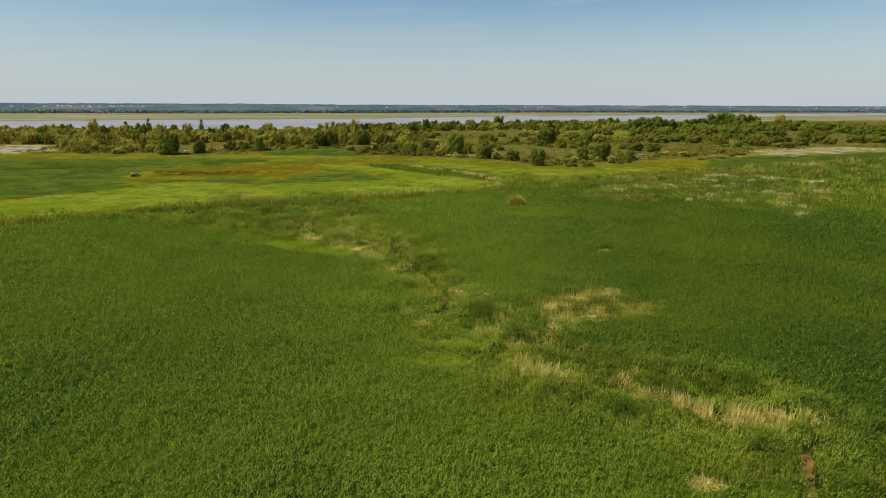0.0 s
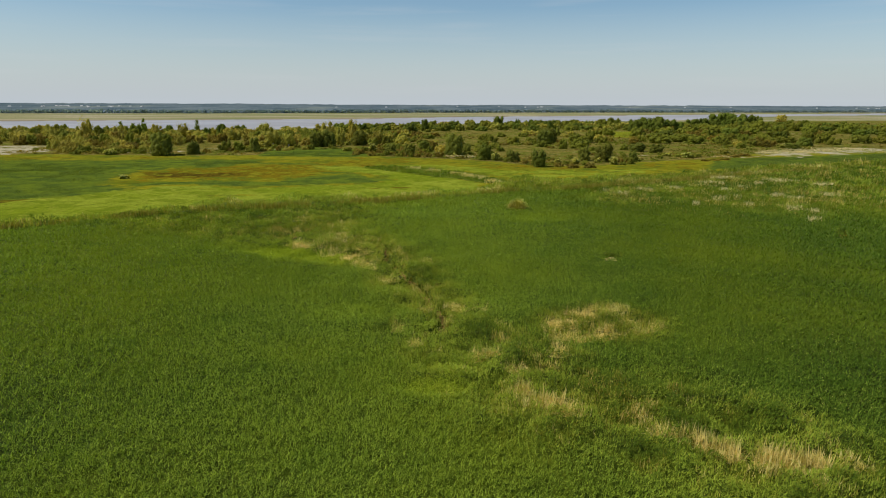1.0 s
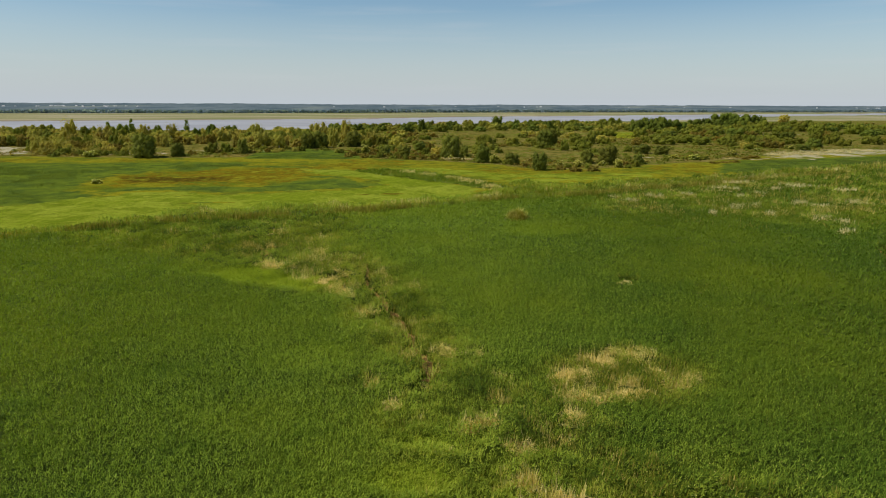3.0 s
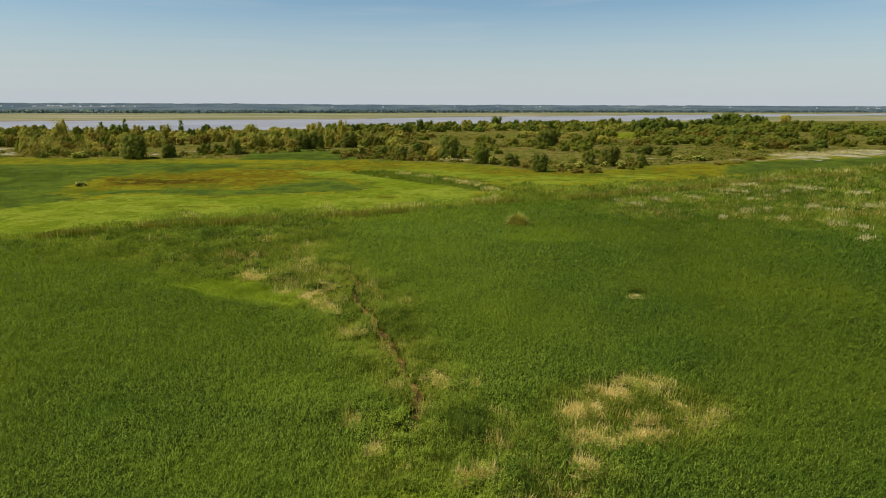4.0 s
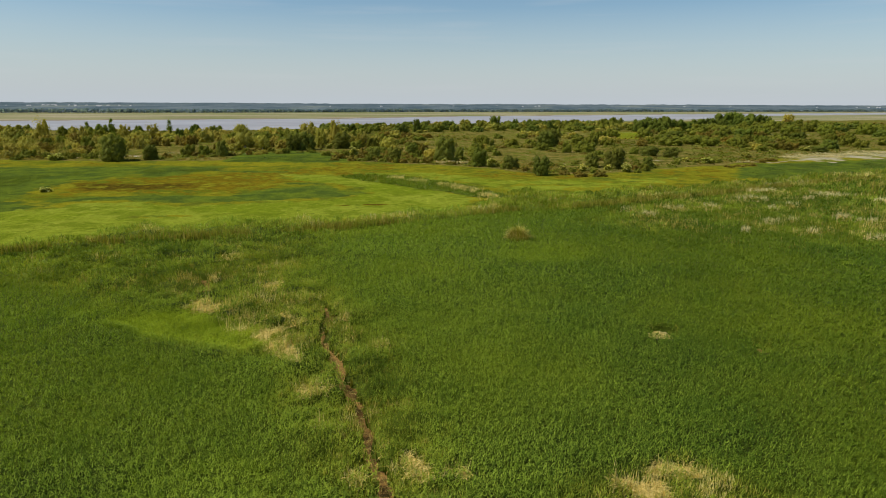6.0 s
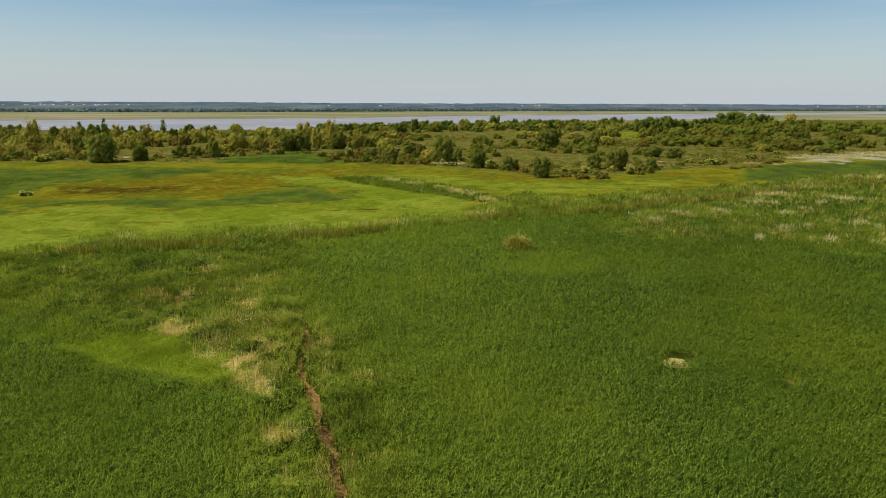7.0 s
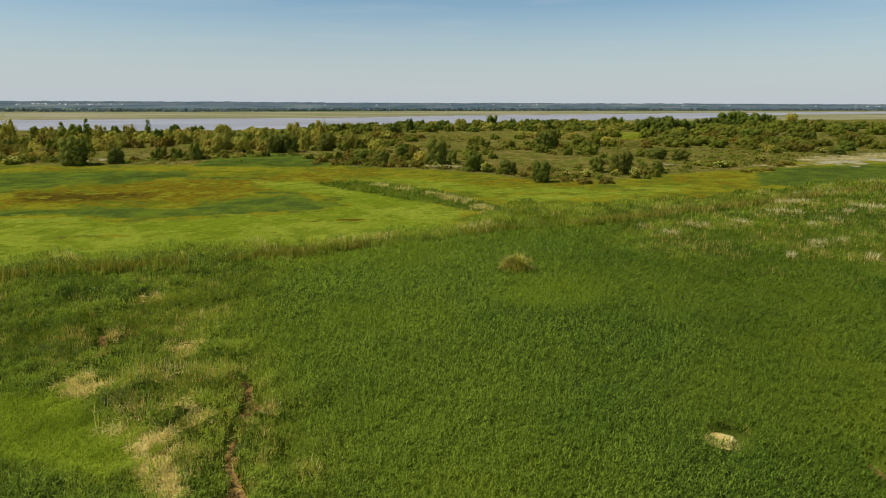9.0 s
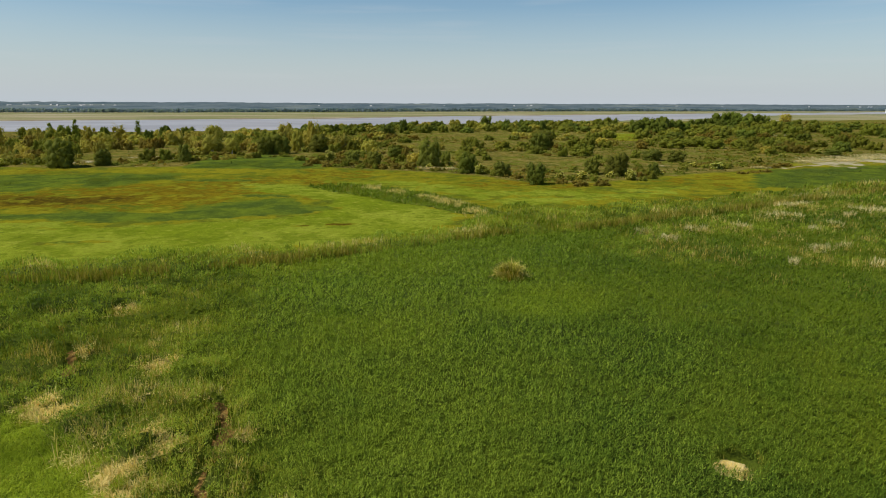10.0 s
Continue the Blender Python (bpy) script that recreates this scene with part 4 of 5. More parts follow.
# ---- meadow grass ----
def build_meadow():
    rng = np.random.default_rng(31)
    x, y = scatter(rng, -150, 150, 105, 306, 2.6)
    m = (inside(x, y, REED_BED) < 0) & ((inside(x, y, HEATH) < 4) | (inside(x, y, BLUE_REEDS) > 0)) & (np.abs(x - 5) < 0.8 * y)
    x, y = x[m], y[m]
    near, far = ground_cover(x, y)
    n = len(x)
    tall = 0.12 + 0.34 * np.maximum(near[:, 1], near[:, 2]) * value_noise(x, y, 6, 35)
    v, f = slips(np.stack([x, y, np.full(n, 0.0)], -1), rng.uniform(-3.1, 3.1, n), rng.uniform(1.15, 1.5, n), tall * rng.uniform(0.6, 1.3, n) + 0.12, rng.uniform(0.12, 0.34, n))
    ob = link_mesh("meadow_grass", v, f, MAT_GROUND, {"cover": np.repeat(near, 3, 0), "cover_far": np.repeat(far, 3, 0)})
    return tagged(ob, "short wet meadow grass in lime and rusty drifts", "grass", kind="stuff")


build_meadow()


def build_sedge():
    """Taller blue-green sedge standing in beds and streaks on the wet meadow."""
    rng = np.random.default_rng(33)
    x, y = scatter(rng, -165, 200, 120, 308, 14)
    bed = inside(x, y, SEDGE_BED) + (value_noise(x, y, 9, 81) - 0.5) * 8
    bed = np.maximum(bed, inside(x, y, BLUE_REEDS) + (value_noise(x, y, 5, 82) - 0.5) * 6)
    for zone in SEDGE_STREAKS:
        bed = np.maximum(bed, 0.7 * inside(x, y, zone) + (value_noise(x, y, 7, 83) - 0.5) * 8)
    bed = np.maximum(bed, inside(x, y, SEDGE_EAST) + (value_noise(x, y, 6, 89) - 0.5) * 8)
    open_water = value_noise(x, y * 1.6, 15, 87) * 0.6 + value_noise(x, y, 5, 88) * 0.4
    m = (bed > 0) & (np.abs(x - 5) < 0.8 * y) & (inside(x, y, REED_BED) < -2) & (rng.random(len(x)) > np.clip((open_water - 0.5) / 0.12, 0, 0.92))
    x, y, bed = x[m], y[m], bed[m]
    n = len(x)
    lump = value_noise(x, y, 5, 84) * 0.6 + value_noise(x, y, 1.8, 85) * 0.4
    tall = (0.18 + 0.45 * lump) * np.clip(bed / 4, 0.25, 1)
    root = np.stack([x, y, tall * rng.uniform(0.0, 0.6, n)], -1)
    v, f = slips(root, rng.normal(-0.5, 1.1, n), rng.uniform(0.5, 1.35, n), tall * rng.uniform(0.6, 1.2, n) + 0.14, rng.uniform(0.09, 0.2, n))
    rows = np.stack([np.clip(0.5 + (lump - 0.5) * 1.6 + rng.normal(0, 0.2, n), 0, 1), value_noise(x, y, 14, 86), np.zeros(n), np.ones(n)], -1)
    leaf = crown_material("sedge_leaf", (0.088, 0.120, 0.023), (0.150, 0.190, 0.036), (0.170, 0.200, 0.032))
    ob = link_mesh("sedge_bed", v, f, leaf, {"plant": np.repeat(rows, 3, 0)})
    return tagged(ob, "blue-green sedge in beds on wet meadow", "sedge", kind="stuff")


build_sedge()


# ---- trees and bushes ----
def crown_mesh(rng, width, height, low, count, leaf, blobs, spire=0.0, feather=0.0):
    """A crown of leaf sprays over a rounded, lumpy mass: points, quads and the plants' own values, crown from low to height."""
    deep = height - low
    k = np.arange(blobs)
    a = k * 2.39996 + rng.normal(0, 0.25, blobs)
    up = np.clip(((k + 0.5) / blobs) ** 1.2 * 0.9 + 0.02 + rng.normal(0, 0.04, blobs), 0.03, 0.92)
    swell = np.sqrt(np.clip(1 - (1.25 * up - 0.45) ** 2, 0.04, 1)) * (1 - spire * up)
    r = rng.uniform(0.6, 1.0, blobs) * 0.5 * width * swell * 0.68
    rad = rng.uniform(0.13, 0.24, blobs) * min(width, deep * 1.25) * (1 - 0.5 * spire * up) * (1 - 0.3 * feather)
    mid = np.stack([np.cos(a) * r, np.sin(a) * r, low + deep * up * 0.82], -1)
    heart = np.array([0, 0, low + deep * 0.36])
    mid[0], rad[0] = heart, 0.36 * min(width, deep)
    pick = rng.choice(blobs, count * 2, p=rad ** 2 / (rad ** 2).sum())
    d = rng.normal(size=(count * 2, 3))
    d /= np.linalg.norm(d, axis=1)[:, None]
    p = mid[pick] + d * (rad[pick] * rng.uniform(0.86 - 0.2 * feather, 1.15 + 0.14 * feather, count * 2))[:, None]
    gap = np.linalg.norm(p[:, None] - mid[None], axis=2) / rad[None]
    keep = (gap.min(1) > 0.82 - 0.15 * feather) & (p[:, 2] > 0.1)
    p, d, pick = p[keep][:count], d[keep][:count], pick[keep][:count]
    n = len(p)
    away = (p - heart) / np.array([width, width, deep * 1.1])
    away /= np.linalg.norm(away, axis=1)[:, None] + 1e-6
    face = 0.55 * d + 0.75 * away + rng.normal(0, 0.4 + 0.1 * feather, (n, 3)) + np.array([0, 0, 0.12])
    face /= np.linalg.norm(face, axis=1)[:, None]
    u = np.cross(face, rng.normal(size=(n, 3)))
    u /= np.linalg.norm(u, axis=1)[:, None] + 1e-9
    w = np.cross(face, u)
    s = leaf * rng.uniform(0.6, 1.35, n)[:, None]
    v = np.stack([p - u * s * 0.5, p + w * s * 0.36, p + u * s * 0.55, p - w * s * 0.36], 1).reshape(-1, 3)
    tone = rng.random(blobs)
    rows = np.stack([np.clip(rng.normal(0.48, 0.2, n), 0, 1), tone[pick], np.zeros(n), np.ones(n)], -1)
    f, rows = np.arange(n * 4).reshape(-1, 4), np.repeat(rows, 4, 0)
    stretch = np.array([width / (2 * np.percentile(np.abs(v[:, :2]), 99.3)), 0, (height - 0.1) / np.percentile(v[:, 2], 99.95)])
    stretch[1] = stretch[0]
    v, mid, rad = v * stretch, mid * stretch, rad * stretch[0]
    # the dense inside of each clump
    ring = [(math.sin(t) * math.cos(q), math.sin(t) * math.sin(q), math.cos(t)) for t in (0.3, 1.5, 2.8) for q in np.arange(4) * 1.5708]
    cap = np.array([[i * 4 + j, (i + 1) * 4 + j, (i + 1) * 4 + (j + 1) % 4, i * 4 + (j + 1) % 4] for i in range(2) for j in range(4)])
    for k in range(0, blobs, 2 if blobs > 28 else 1):
        f = np.concatenate([f, cap + len(v)])
        ball = mid[k] + np.array(ring) * rad[k] * (0.84 - 0.2 * feather) * rng.uniform(0.9, 1.12, (12, 1))
        ball[:, 2] = np.maximum(ball[:, 2], 0.02)
        v = np.concatenate([v, ball])
        rows = np.concatenate([rows, np.tile([0.4, 0.8 * tone[k], 0, 1], (12, 1))])
    return v, f, rows, mid, rad


def tube(bm, a, b, ra, rb, sides=6):
    """A tapering limb from a to b."""
    a, b = Vector(a), Vector(b)
    turn = (b - a).to_track_quat("Z", "Y").to_matrix()
    rings = []
    for at, r in ((a, ra), (b, rb)):
        rings.append([bm.verts.new(at + turn @ Vector((math.cos(i * 2 * math.pi / sides) * r, math.sin(i * 2 * math.pi / sides) * r, 0))) for i in range(sides)])
    for i in range(sides):
        j = (i + 1) % sides
        bm.faces.new((rings[0][i], rings[0][j], rings[1][j], rings[1][i]))
    bm.faces.new(rings[1])


def make_tree(name, seed, width, height, low, count, leaf, mat, label, category, blobs=14, spire=0.0, bark=None, stems=1, blossom=0, feather=0.0):
    rng = np.random.default_rng(seed)
    tree = new(name)
    v, f, rows, mid, rad = crown_mesh(rng, width, height, low, count, leaf, blobs, spire, feather)
    thick = 0.022 * height + 0.05
    for s in range(stems):
        bm = bmesh.new()
        off = Vector((rng.normal(0, 0.08 * width), rng.normal(0, 0.08 * width), 0)) if stems > 1 else Vector((0, 0, 0))
        bend = Vector((rng.normal(0, 0.03), rng.normal(0, 0.03), 0)) * height
        fork = off * 1.6 + bend + Vector((0, 0, low + (height - low) * 0.35))
        tube(bm, off + Vector((0, 0, -0.3)), off + bend * 0.5 + Vector((0, 0, max(low, 0.3) * 0.9)), thick, thick * 0.75)
        tube(bm, off + bend * 0.5 + Vector((0, 0, max(low, 0.3) * 0.9)), fork, thick * 0.75, thick * 0.45)
        for i in range(1 + s, len(mid), stems * 7):
            tube(bm, fork * 0.75 + Vector((0, 0, low * 0.2)), Vector(mid[i]), thick * 0.38, thick * 0.1, 4)
        part("trunk" if stems == 1 else "stem", bm, bark or MAT_BARK, tree)
    link_mesh("crown", v, f, mat, {"plant": rows}, tree)
    if blossom:
        pick = rng.choice(len(mid), blossom)
        d = rng.normal(size=(blossom, 3))
        d[:, 2] = np.abs(d[:, 2]) * 0.9 + 0.1
        d /= np.linalg.norm(d, axis=1)[:, None]
        p = mid[pick] + d * (rad[pick] * rng.uniform(1.05, 1.25, blossom))[:, None]
        a = rng.uniform(0, 3.1, blossom)
        u = np.stack([np.cos(a), np.sin(a), rng.normal(0, 0.3, blossom)], -1) * 0.19
        w = np.stack([-np.sin(a), np.cos(a), rng.normal(0, 0.3, blossom)], -1) * 0.19
        bv = np.stack([p - u, p + w, p + u, p - w], 1).reshape(-1, 3)
        br = np.repeat(np.stack([rng.random(blossom), rng.random(blossom), np.zeros(blossom), np.ones(blossom)], -1), 4, 0)
        tagged(link_mesh("blossom", bv, np.arange(blossom * 4).reshape(-1, 4), MAT_BLOSSOM, {"plant": br}, tree), "cream flower heads")
    return tagged(tree, label, category)


PROTO = {
    "oak": [make_tree("oak_tree", 50 + i, 8.5, 9.0, 0.15, 1500, 0.36, MAT_OAK, "dark green broad tree with a dense rounded crown", "tree", 26) for i in range(3)],
    "bush": [make_tree("dark_bush", 60 + i, 6.0, 6.2, 0.05, 1050, 0.30, MAT_OAK, "dark green rounded bush at the meadow's edge", "bush", 22) for i in range(3)],
    "willow": [make_tree("willow_tree", 70 + i, 8.5, 8.0, 0.2, 480, 0.45, MAT_WILLOW, "pale olive willow with an open feathery crown", "tree", 34, 0.2, None, 3, 0, 0.7) for i in range(4)],
    "thorn": [make_tree("scrub_bush", 80 + i, 5.4, 3.8, 0.05, 430, 0.34, MAT_THORN, "olive green scrub bush on rough heath", "bush", 14, 0.0, None, 2) for i in range(4)],
    "russet": [make_tree("russet_bush", 90 + i, 5.2, 3.4, 0.05, 380, 0.34, MAT_RUSSET, "brownish half-bare scrub bush on rough heath", "bush", 13, 0.0, None, 2, 0, 0.4) for i in range(2)],
    "poplar": [make_tree("poplar_tree", 100 + i, 5.4, 11.5, 0.2, 900, 0.36, MAT_POPLAR, "slender upright poplar above the willow belt", "tree", 34, 0.6) for i in range(2)],
    "far_thicket": [make_tree("thicket_bush", 130 + i, 9.0, 5.6, 0.02, 250, 0.64, MAT_THORN, "rounded olive thicket bush on the far heath", "bush", 15) for i in range(4)],
    "far_willow": [make_tree("sallow_bush", 140 + i, 9.5, 6.6, 0.05, 240, 0.66, MAT_WILLOW, "pale olive sallow bush on the far heath", "bush", 15, 0.1, None, 1, 0, 0.4) for i in range(3)],
    "far_dark": [make_tree("dark_thicket", 150 + i, 9.5, 7.2, 0.05, 290, 0.62, MAT_LEAFY, "deep green round thicket tree on the far heath", "bush", 18) for i in range(3)],
    "birch": [make_tree("birch_tree", 110, 7.5, 8.4, 2.2, 1200, 0.36, MAT_WILLOW, "birch with pale trunk and thin olive crown", "tree", 15, 0.2, MAT_BIRCH, 2, 0, 0.5)],
    "flower": [make_tree("flowering_bush", 120 + i, 3.4, 2.7, 0.1, 520, 0.24, MAT_THORN, "small bush covered in cream-yellow blossom", "bush", 9, 0.0, None, 2, 260) for i in range(2)],
}
SIZE = {"oak": (8.5, 9.0), "bush": (6.0, 6.2), "willow": (8.5, 8.0), "thorn": (5.4, 3.8), "russet": (5.2, 3.4), "poplar": (5.4, 11.5), "birch": (7.5, 8.4), "flower": (3.4, 2.7), "far_thicket": (9.0, 5.6), "far_willow": (9.5, 6.6), "far_dark": (9.5, 7.2)}
GROUPS = {"oak": "dark trees", "bush": "dark bushes", "willow": "willow belt", "thorn": "heath scrub", "russet": "heath scrub", "poplar": "poplars", "birch": "birches", "flower": "flowering bushes", "far_thicket": "far thickets", "far_willow": "far thickets", "far_dark": "far thickets"}
STANDING = []                               # x, y, width of all that has been planted
# stretches of open heath, turf and sand where no bush stands
OPEN = [CLEARING, SAND_EAST, [(6, 345), (48, 352), (66, 488), (-2, 474)], [(26, 252), (56, 252), (62, 284), (32, 318)], [(72, 292), (96, 292), (112, 368), (88, 368)],
        [(91, 264), (146, 288), (146, 352), (112, 352)], TURF, [(226, 440), (256, 434), (288, 494), (250, 494)],
        [(-112, 268), (-100, 272), (-90, 316), (-98, 336), (-128, 330), (-116, 286)]]
used, turn = set(), {}
plant_rng = random.Random(77)


def plant(kind, x, y, width, height):
    """A tree or bush of that kind at its place, grown to its width and height."""
    turn[kind] = turn.get(kind, -1) + 1
    STANDING.append((x, y, width))
    i = turn[kind] % len(PROTO[kind])
    w, h = SIZE[kind]
    m = pose(x, y, 0, 0, 0, plant_rng.uniform(0, 360)) @ Matrix.Diagonal((width / w, width / w, height / h, 1))
    first = PROTO[kind][i]
    tagged(first, group=GROUPS[kind])
    if (kind, i) not in used:
        used.add((kind, i))
        first.matrix_basis = m
        return first
    made = copy_thing(first, pose(0, 0, 0))
    made.matrix_basis = m
    return made


# the single trees and bushes that stand out: x, y, width, height
for row in [(-110.2, 258, 10.8, 10.2), (-57, 306, 7.2, 8.2), (-52, 310, 9.6, 9.3), (8.1, 262, 9.4, 9.8), (61.9, 348, 12.0, 9.2), (-78.5, 278, 5.5, 7.2), (-38, 319, 9.8, 8.6), (58, 335, 9.8, 8.4)]:
    plant("oak", *row)
for row in [(-99.5, 263.5, 6.2, 6.2), (19.6, 245, 6.6, 7.2), (29.2, 237.5, 6.0, 4.7), (35.8, 218.5, 6.6, 6.7), (56.4, 240, 5.8, 6.2), (63.3, 237, 8.0, 7.6),
            (91, 284, 9.0, 5.0), (97.5, 278, 8.0, 5.0), (171, 340, 6.0, 4.9), (-10.7, 266, 6.2, 5.6), (74.5, 238, 4.2, 4.6), (-19, 277, 5.4, 4.6), (-5, 293, 5.8, 5.0), (14, 273, 4.0, 5.2), (174, 307, 8.0, 3.6)]:
    plant("bush", *row)
# the dark groves on the skyline
for row in [(286, 648, 17, 12.5), (294, 645, 18, 14.2), (301, 640, 16, 13), (311, 634, 18, 12.6), (320, 632, 16, 11.5), (304, 628, 15, 10), (240, 590, 14, 8.4), (250, 591, 15, 9.6), (260, 593, 14, 8.8),
            (157, 498, 13, 10.2), (166, 500, 15, 12), (176, 501, 15, 12.4), (186, 503, 13, 10.4), (171, 493, 14, 9.2), (194, 505, 12, 8.2)]:
    plant("far_dark", *row)
for row in [(104, 243, 4, 1.2), (109, 245.5, 4.2, 1.2), (114, 248, 4.5, 1.3), (-127, 328, 5.6, 4.1), (-120, 325, 5.8, 4.6), (-114, 331, 5.5, 3.9), (-1, 292, 3.6, 4.6), (2, 257, 4.8, 2.6), (-3, 257, 4.4, 2.3), (-7, 256, 3.8, 2.0),
            (43, 220, 4.0, 1.8), (47, 215.5, 5.3, 1.7), (53, 216, 4.5, 2.2), (33, 230, 3.2, 1.8), (124, 262, 6.0, 1.5), (131, 267, 5.0, 1.6)]:
    plant("russet", *row)
plant("flower", -87.4, 181.0, 3.0, 1.5)
# the willow belt and what stands out of it
for row in [(-16, 309, 8.6, 7.0), (-186, 341, 9.5, 14.6), (-171, 392, 8, 8.8), (-152, 384, 10, 10.2), (-169, 343, 9, 10), (-106, 393, 11, 10), (-91, 346, 9, 11), (-112, 386, 8, 6.4), (-61, 363, 9.6, 12.0), (-43, 335, 7.6, 15), (-48, 324, 6.6, 10),
            (-30, 330, 8, 9), (426, 776, 15, 10.5)]:
    plant("willow", *row)
for row in [(-183, 401, 4.4, 11.6), (-150, 402, 4.4, 11.4), (-200, 406, 4.8, 9.4), (-203, 412, 4, 9.2)]:
    plant("poplar", *row)
for row in [(-184, 391, 8.4, 8.8), (-163, 392, 5.8, 8.2), (-132, 394, 8.2, 8.8), (-124, 404, 10, 7.8), (-141, 394, 6.8, 6.6)]:
    plant("far_dark", *row)
for row in [(-77.4, 304, 8.4, 8.6), (-70, 306, 6.0, 7.4)]:
    plant("birch", *row)
for row in [(-132.5, 261, 5.0, 2.7), (-27.6, 281, 4.2, 4.4), (-43.5, 318.5, 3.6, 2.9), (23.2, 241.4, 3.3, 3.4), (7.9, 257, 2.2, 1.9), (44.6, 229, 3.1, 2.4),
            (50.9, 229, 3.4, 2.7), (59.9, 232, 2.6, 2.4), (64, 227, 3.4, 3.3), (76.3, 240.6, 3.7, 2.5), (102, 255.5, 4.6, 2.7), (96.2, 261, 4.1, 2.2),
            (128.8, 281.5, 4.3, 2.6), (149.8, 301, 3.4, 2.0), (174.5, 318, 4.5, 2.5), (227, 356, 5.2, 2.1)]:
    plant("flower", *row)
for row in [(-92, 280, 7, 5.2), (-87, 283, 7, 4.7), (-44, 399, 7.6, 5.6), (-40, 409, 6.6, 6.3), (-25, 329, 7.5, 5.4), (-11, 350, 7, 4.3), (-31, 317, 6.3, 4.8), (29, 283, 4.8, 2.9), (71, 230, 3.7, 2.9), (67, 225, 2.9, 1.9),
            (27, 238, 2.4, 2.0), (95, 265, 5.0, 1.9), (105, 258, 5.6, 2.2), (60, 296, 5.2, 6.0), (69, 301, 10, 5.8), (88, 294, 5.4, 3.5), (51, 338, 7.8, 4.2), (41, 331, 9.2, 5.0), (29, 331, 8.6, 6.4), (27, 351, 7.6, 5.8)]:
    plant("thorn", *row)
# round thickets of the heath, nearer and farther
for row in [(78, 416, 10, 6.4), (78, 353, 8.4, 5.4), (86, 354, 7.4, 5.9), (93, 354, 7.3, 4.3), (101, 406, 9.8, 5.7), (116, 429, 11, 6.0), (56, 404, 8.3, 3.7), (42, 403, 7.6, 3.7), (134, 419, 11.4, 7.2), (126, 355, 13, 4.9), (145, 372, 14, 5.1),
            (144, 349, 10.8, 4.8), (160, 357, 8.4, 4.4), (175, 373, 7.8, 5.2), (174, 357, 7.8, 6.0), (188, 351, 8.2, 3.2), (195, 374, 8.8, 4.6), (217, 352, 10, 7.0), (212, 359, 7.8, 7.2), (214, 338, 7.8, 4.6)]:
    plant("far_thicket", *row)
for row in [(162, 443, 14, 6.3), (182, 457, 14.5, 5.8), (197, 458, 12.6, 5.8), (218, 473, 13, 6.0), (232, 476, 13, 6.8), (270, 525, 15, 9.3), (259, 478, 15.5, 6.8), (291, 509, 12.5, 9.0), (283, 478, 11.7, 7.6), (304, 465, 13.6, 8.9),
            (41, 525, 8.6, 7.5), (30, 524, 10, 6.2), (19, 489, 9.4, 6.2), (6, 476, 11.4, 7.6), (113, 570, 12, 7.3), (120, 550, 13.5, 7.0), (139, 573, 11.3, 6.9), (150, 574, 12.3, 8.3), (168, 598, 13.8, 9.6)]:
    plant("far_thicket", *row)
for row in [(-18, 458, 11.8, 7.8), (-8, 476, 6.4, 10.3), (15, 562, 6.2, 6.9), (-75, 483, 7.8, 5.8), (-57, 500, 8.8, 5.9), (-49, 500, 6.6, 5.2), (-40, 501, 10.5, 4.8), (56, 565, 12.4, 11), (73, 567, 6.8, 8.3), (89, 591, 7, 7.2), (67, 527, 8.6, 5.9), (86, 547, 10.7, 7.0), (94, 529, 9.5, 8.0)]:
    plant("far_dark", *row)


def fill(count, outline, kinds, sizes, heights, apart, seed):
    """Bushes set out by chance over a stretch of the plan, none closer than apart times its width, none on open ground."""
    rng = random.Random(seed)
    xs, ys = [p[0] for p in outline], [p[1] for p in outline]
    made = 0
    for _ in range(count * 12):
        if made >= count:
            break
        x, y, w = rng.uniform(min(xs), max(xs)), rng.uniform(min(ys), max(ys)), rng.uniform(*sizes)
        here = np.array([x]), np.array([y])
        if inside(*here, outline)[0] < 0 or any(inside(*here, o)[0] > -1.5 for o in OPEN) or any(math.hypot(x - a, y - b) < apart * (w + c) / 2 for a, b, c in STANDING):
            continue
        made += 1
        plant(rng.choice(kinds), x, y, w, rng.uniform(*heights) * (0.7 + 0.3 * w / sizes[1]))


fill(230, [(-290, 278), (-150, 280), (-90, 296), (-50, 318), (-44, 345), (-90, 350), (-290, 350)], ["willow", "willow", "willow", "thorn", "russet"], (4, 8), (3.6, 7.2), 0.40, 1)
fill(80, [(-290, 350), (-90, 350), (-24, 345), (-20, 380), (-60, 420), (-290, 440)], ["far_willow", "far_willow", "far_thicket"], (8, 12), (5.0, 7.5), 0.46, 8)
fill(60, [(-290, 268), (-140, 266), (-114, 266), (-114, 292), (-290, 290)], ["thorn", "willow", "willow"], (3, 5.6), (2.2, 4.2), 0.55, 2)
fill(70, [(-30, 282), (0, 270), (120, 290), (190, 330), (180, 350), (-30, 350)], ["thorn", "thorn", "russet", "thorn", "willow"], (3.5, 8.0), (1.8, 4.4), 0.62, 3)
fill(85, [(-30, 350), (180, 350), (190, 480), (-30, 480)], ["far_thicket", "far_thicket", "far_willow", "russet"], (5, 10), (2.4, 4.8), 0.62, 9)
fill(155, [(130, 320), (330, 350), (430, 520), (430, 640), (400, 700), (190, 600), (150, 400)], ["far_thicket", "far_thicket", "far_thicket", "far_thicket", "russet", "far_dark"], (8, 14), (4.2, 6.6), 0.52, 4)
fill(135, [(-110, 430), (-20, 470), (180, 490), (230, 560), (190, 690), (60, 650), (-60, 560)], ["far_thicket", "far_dark", "far_thicket", "far_willow"], (8, 14), (4.0, 6.6), 0.5, 5)
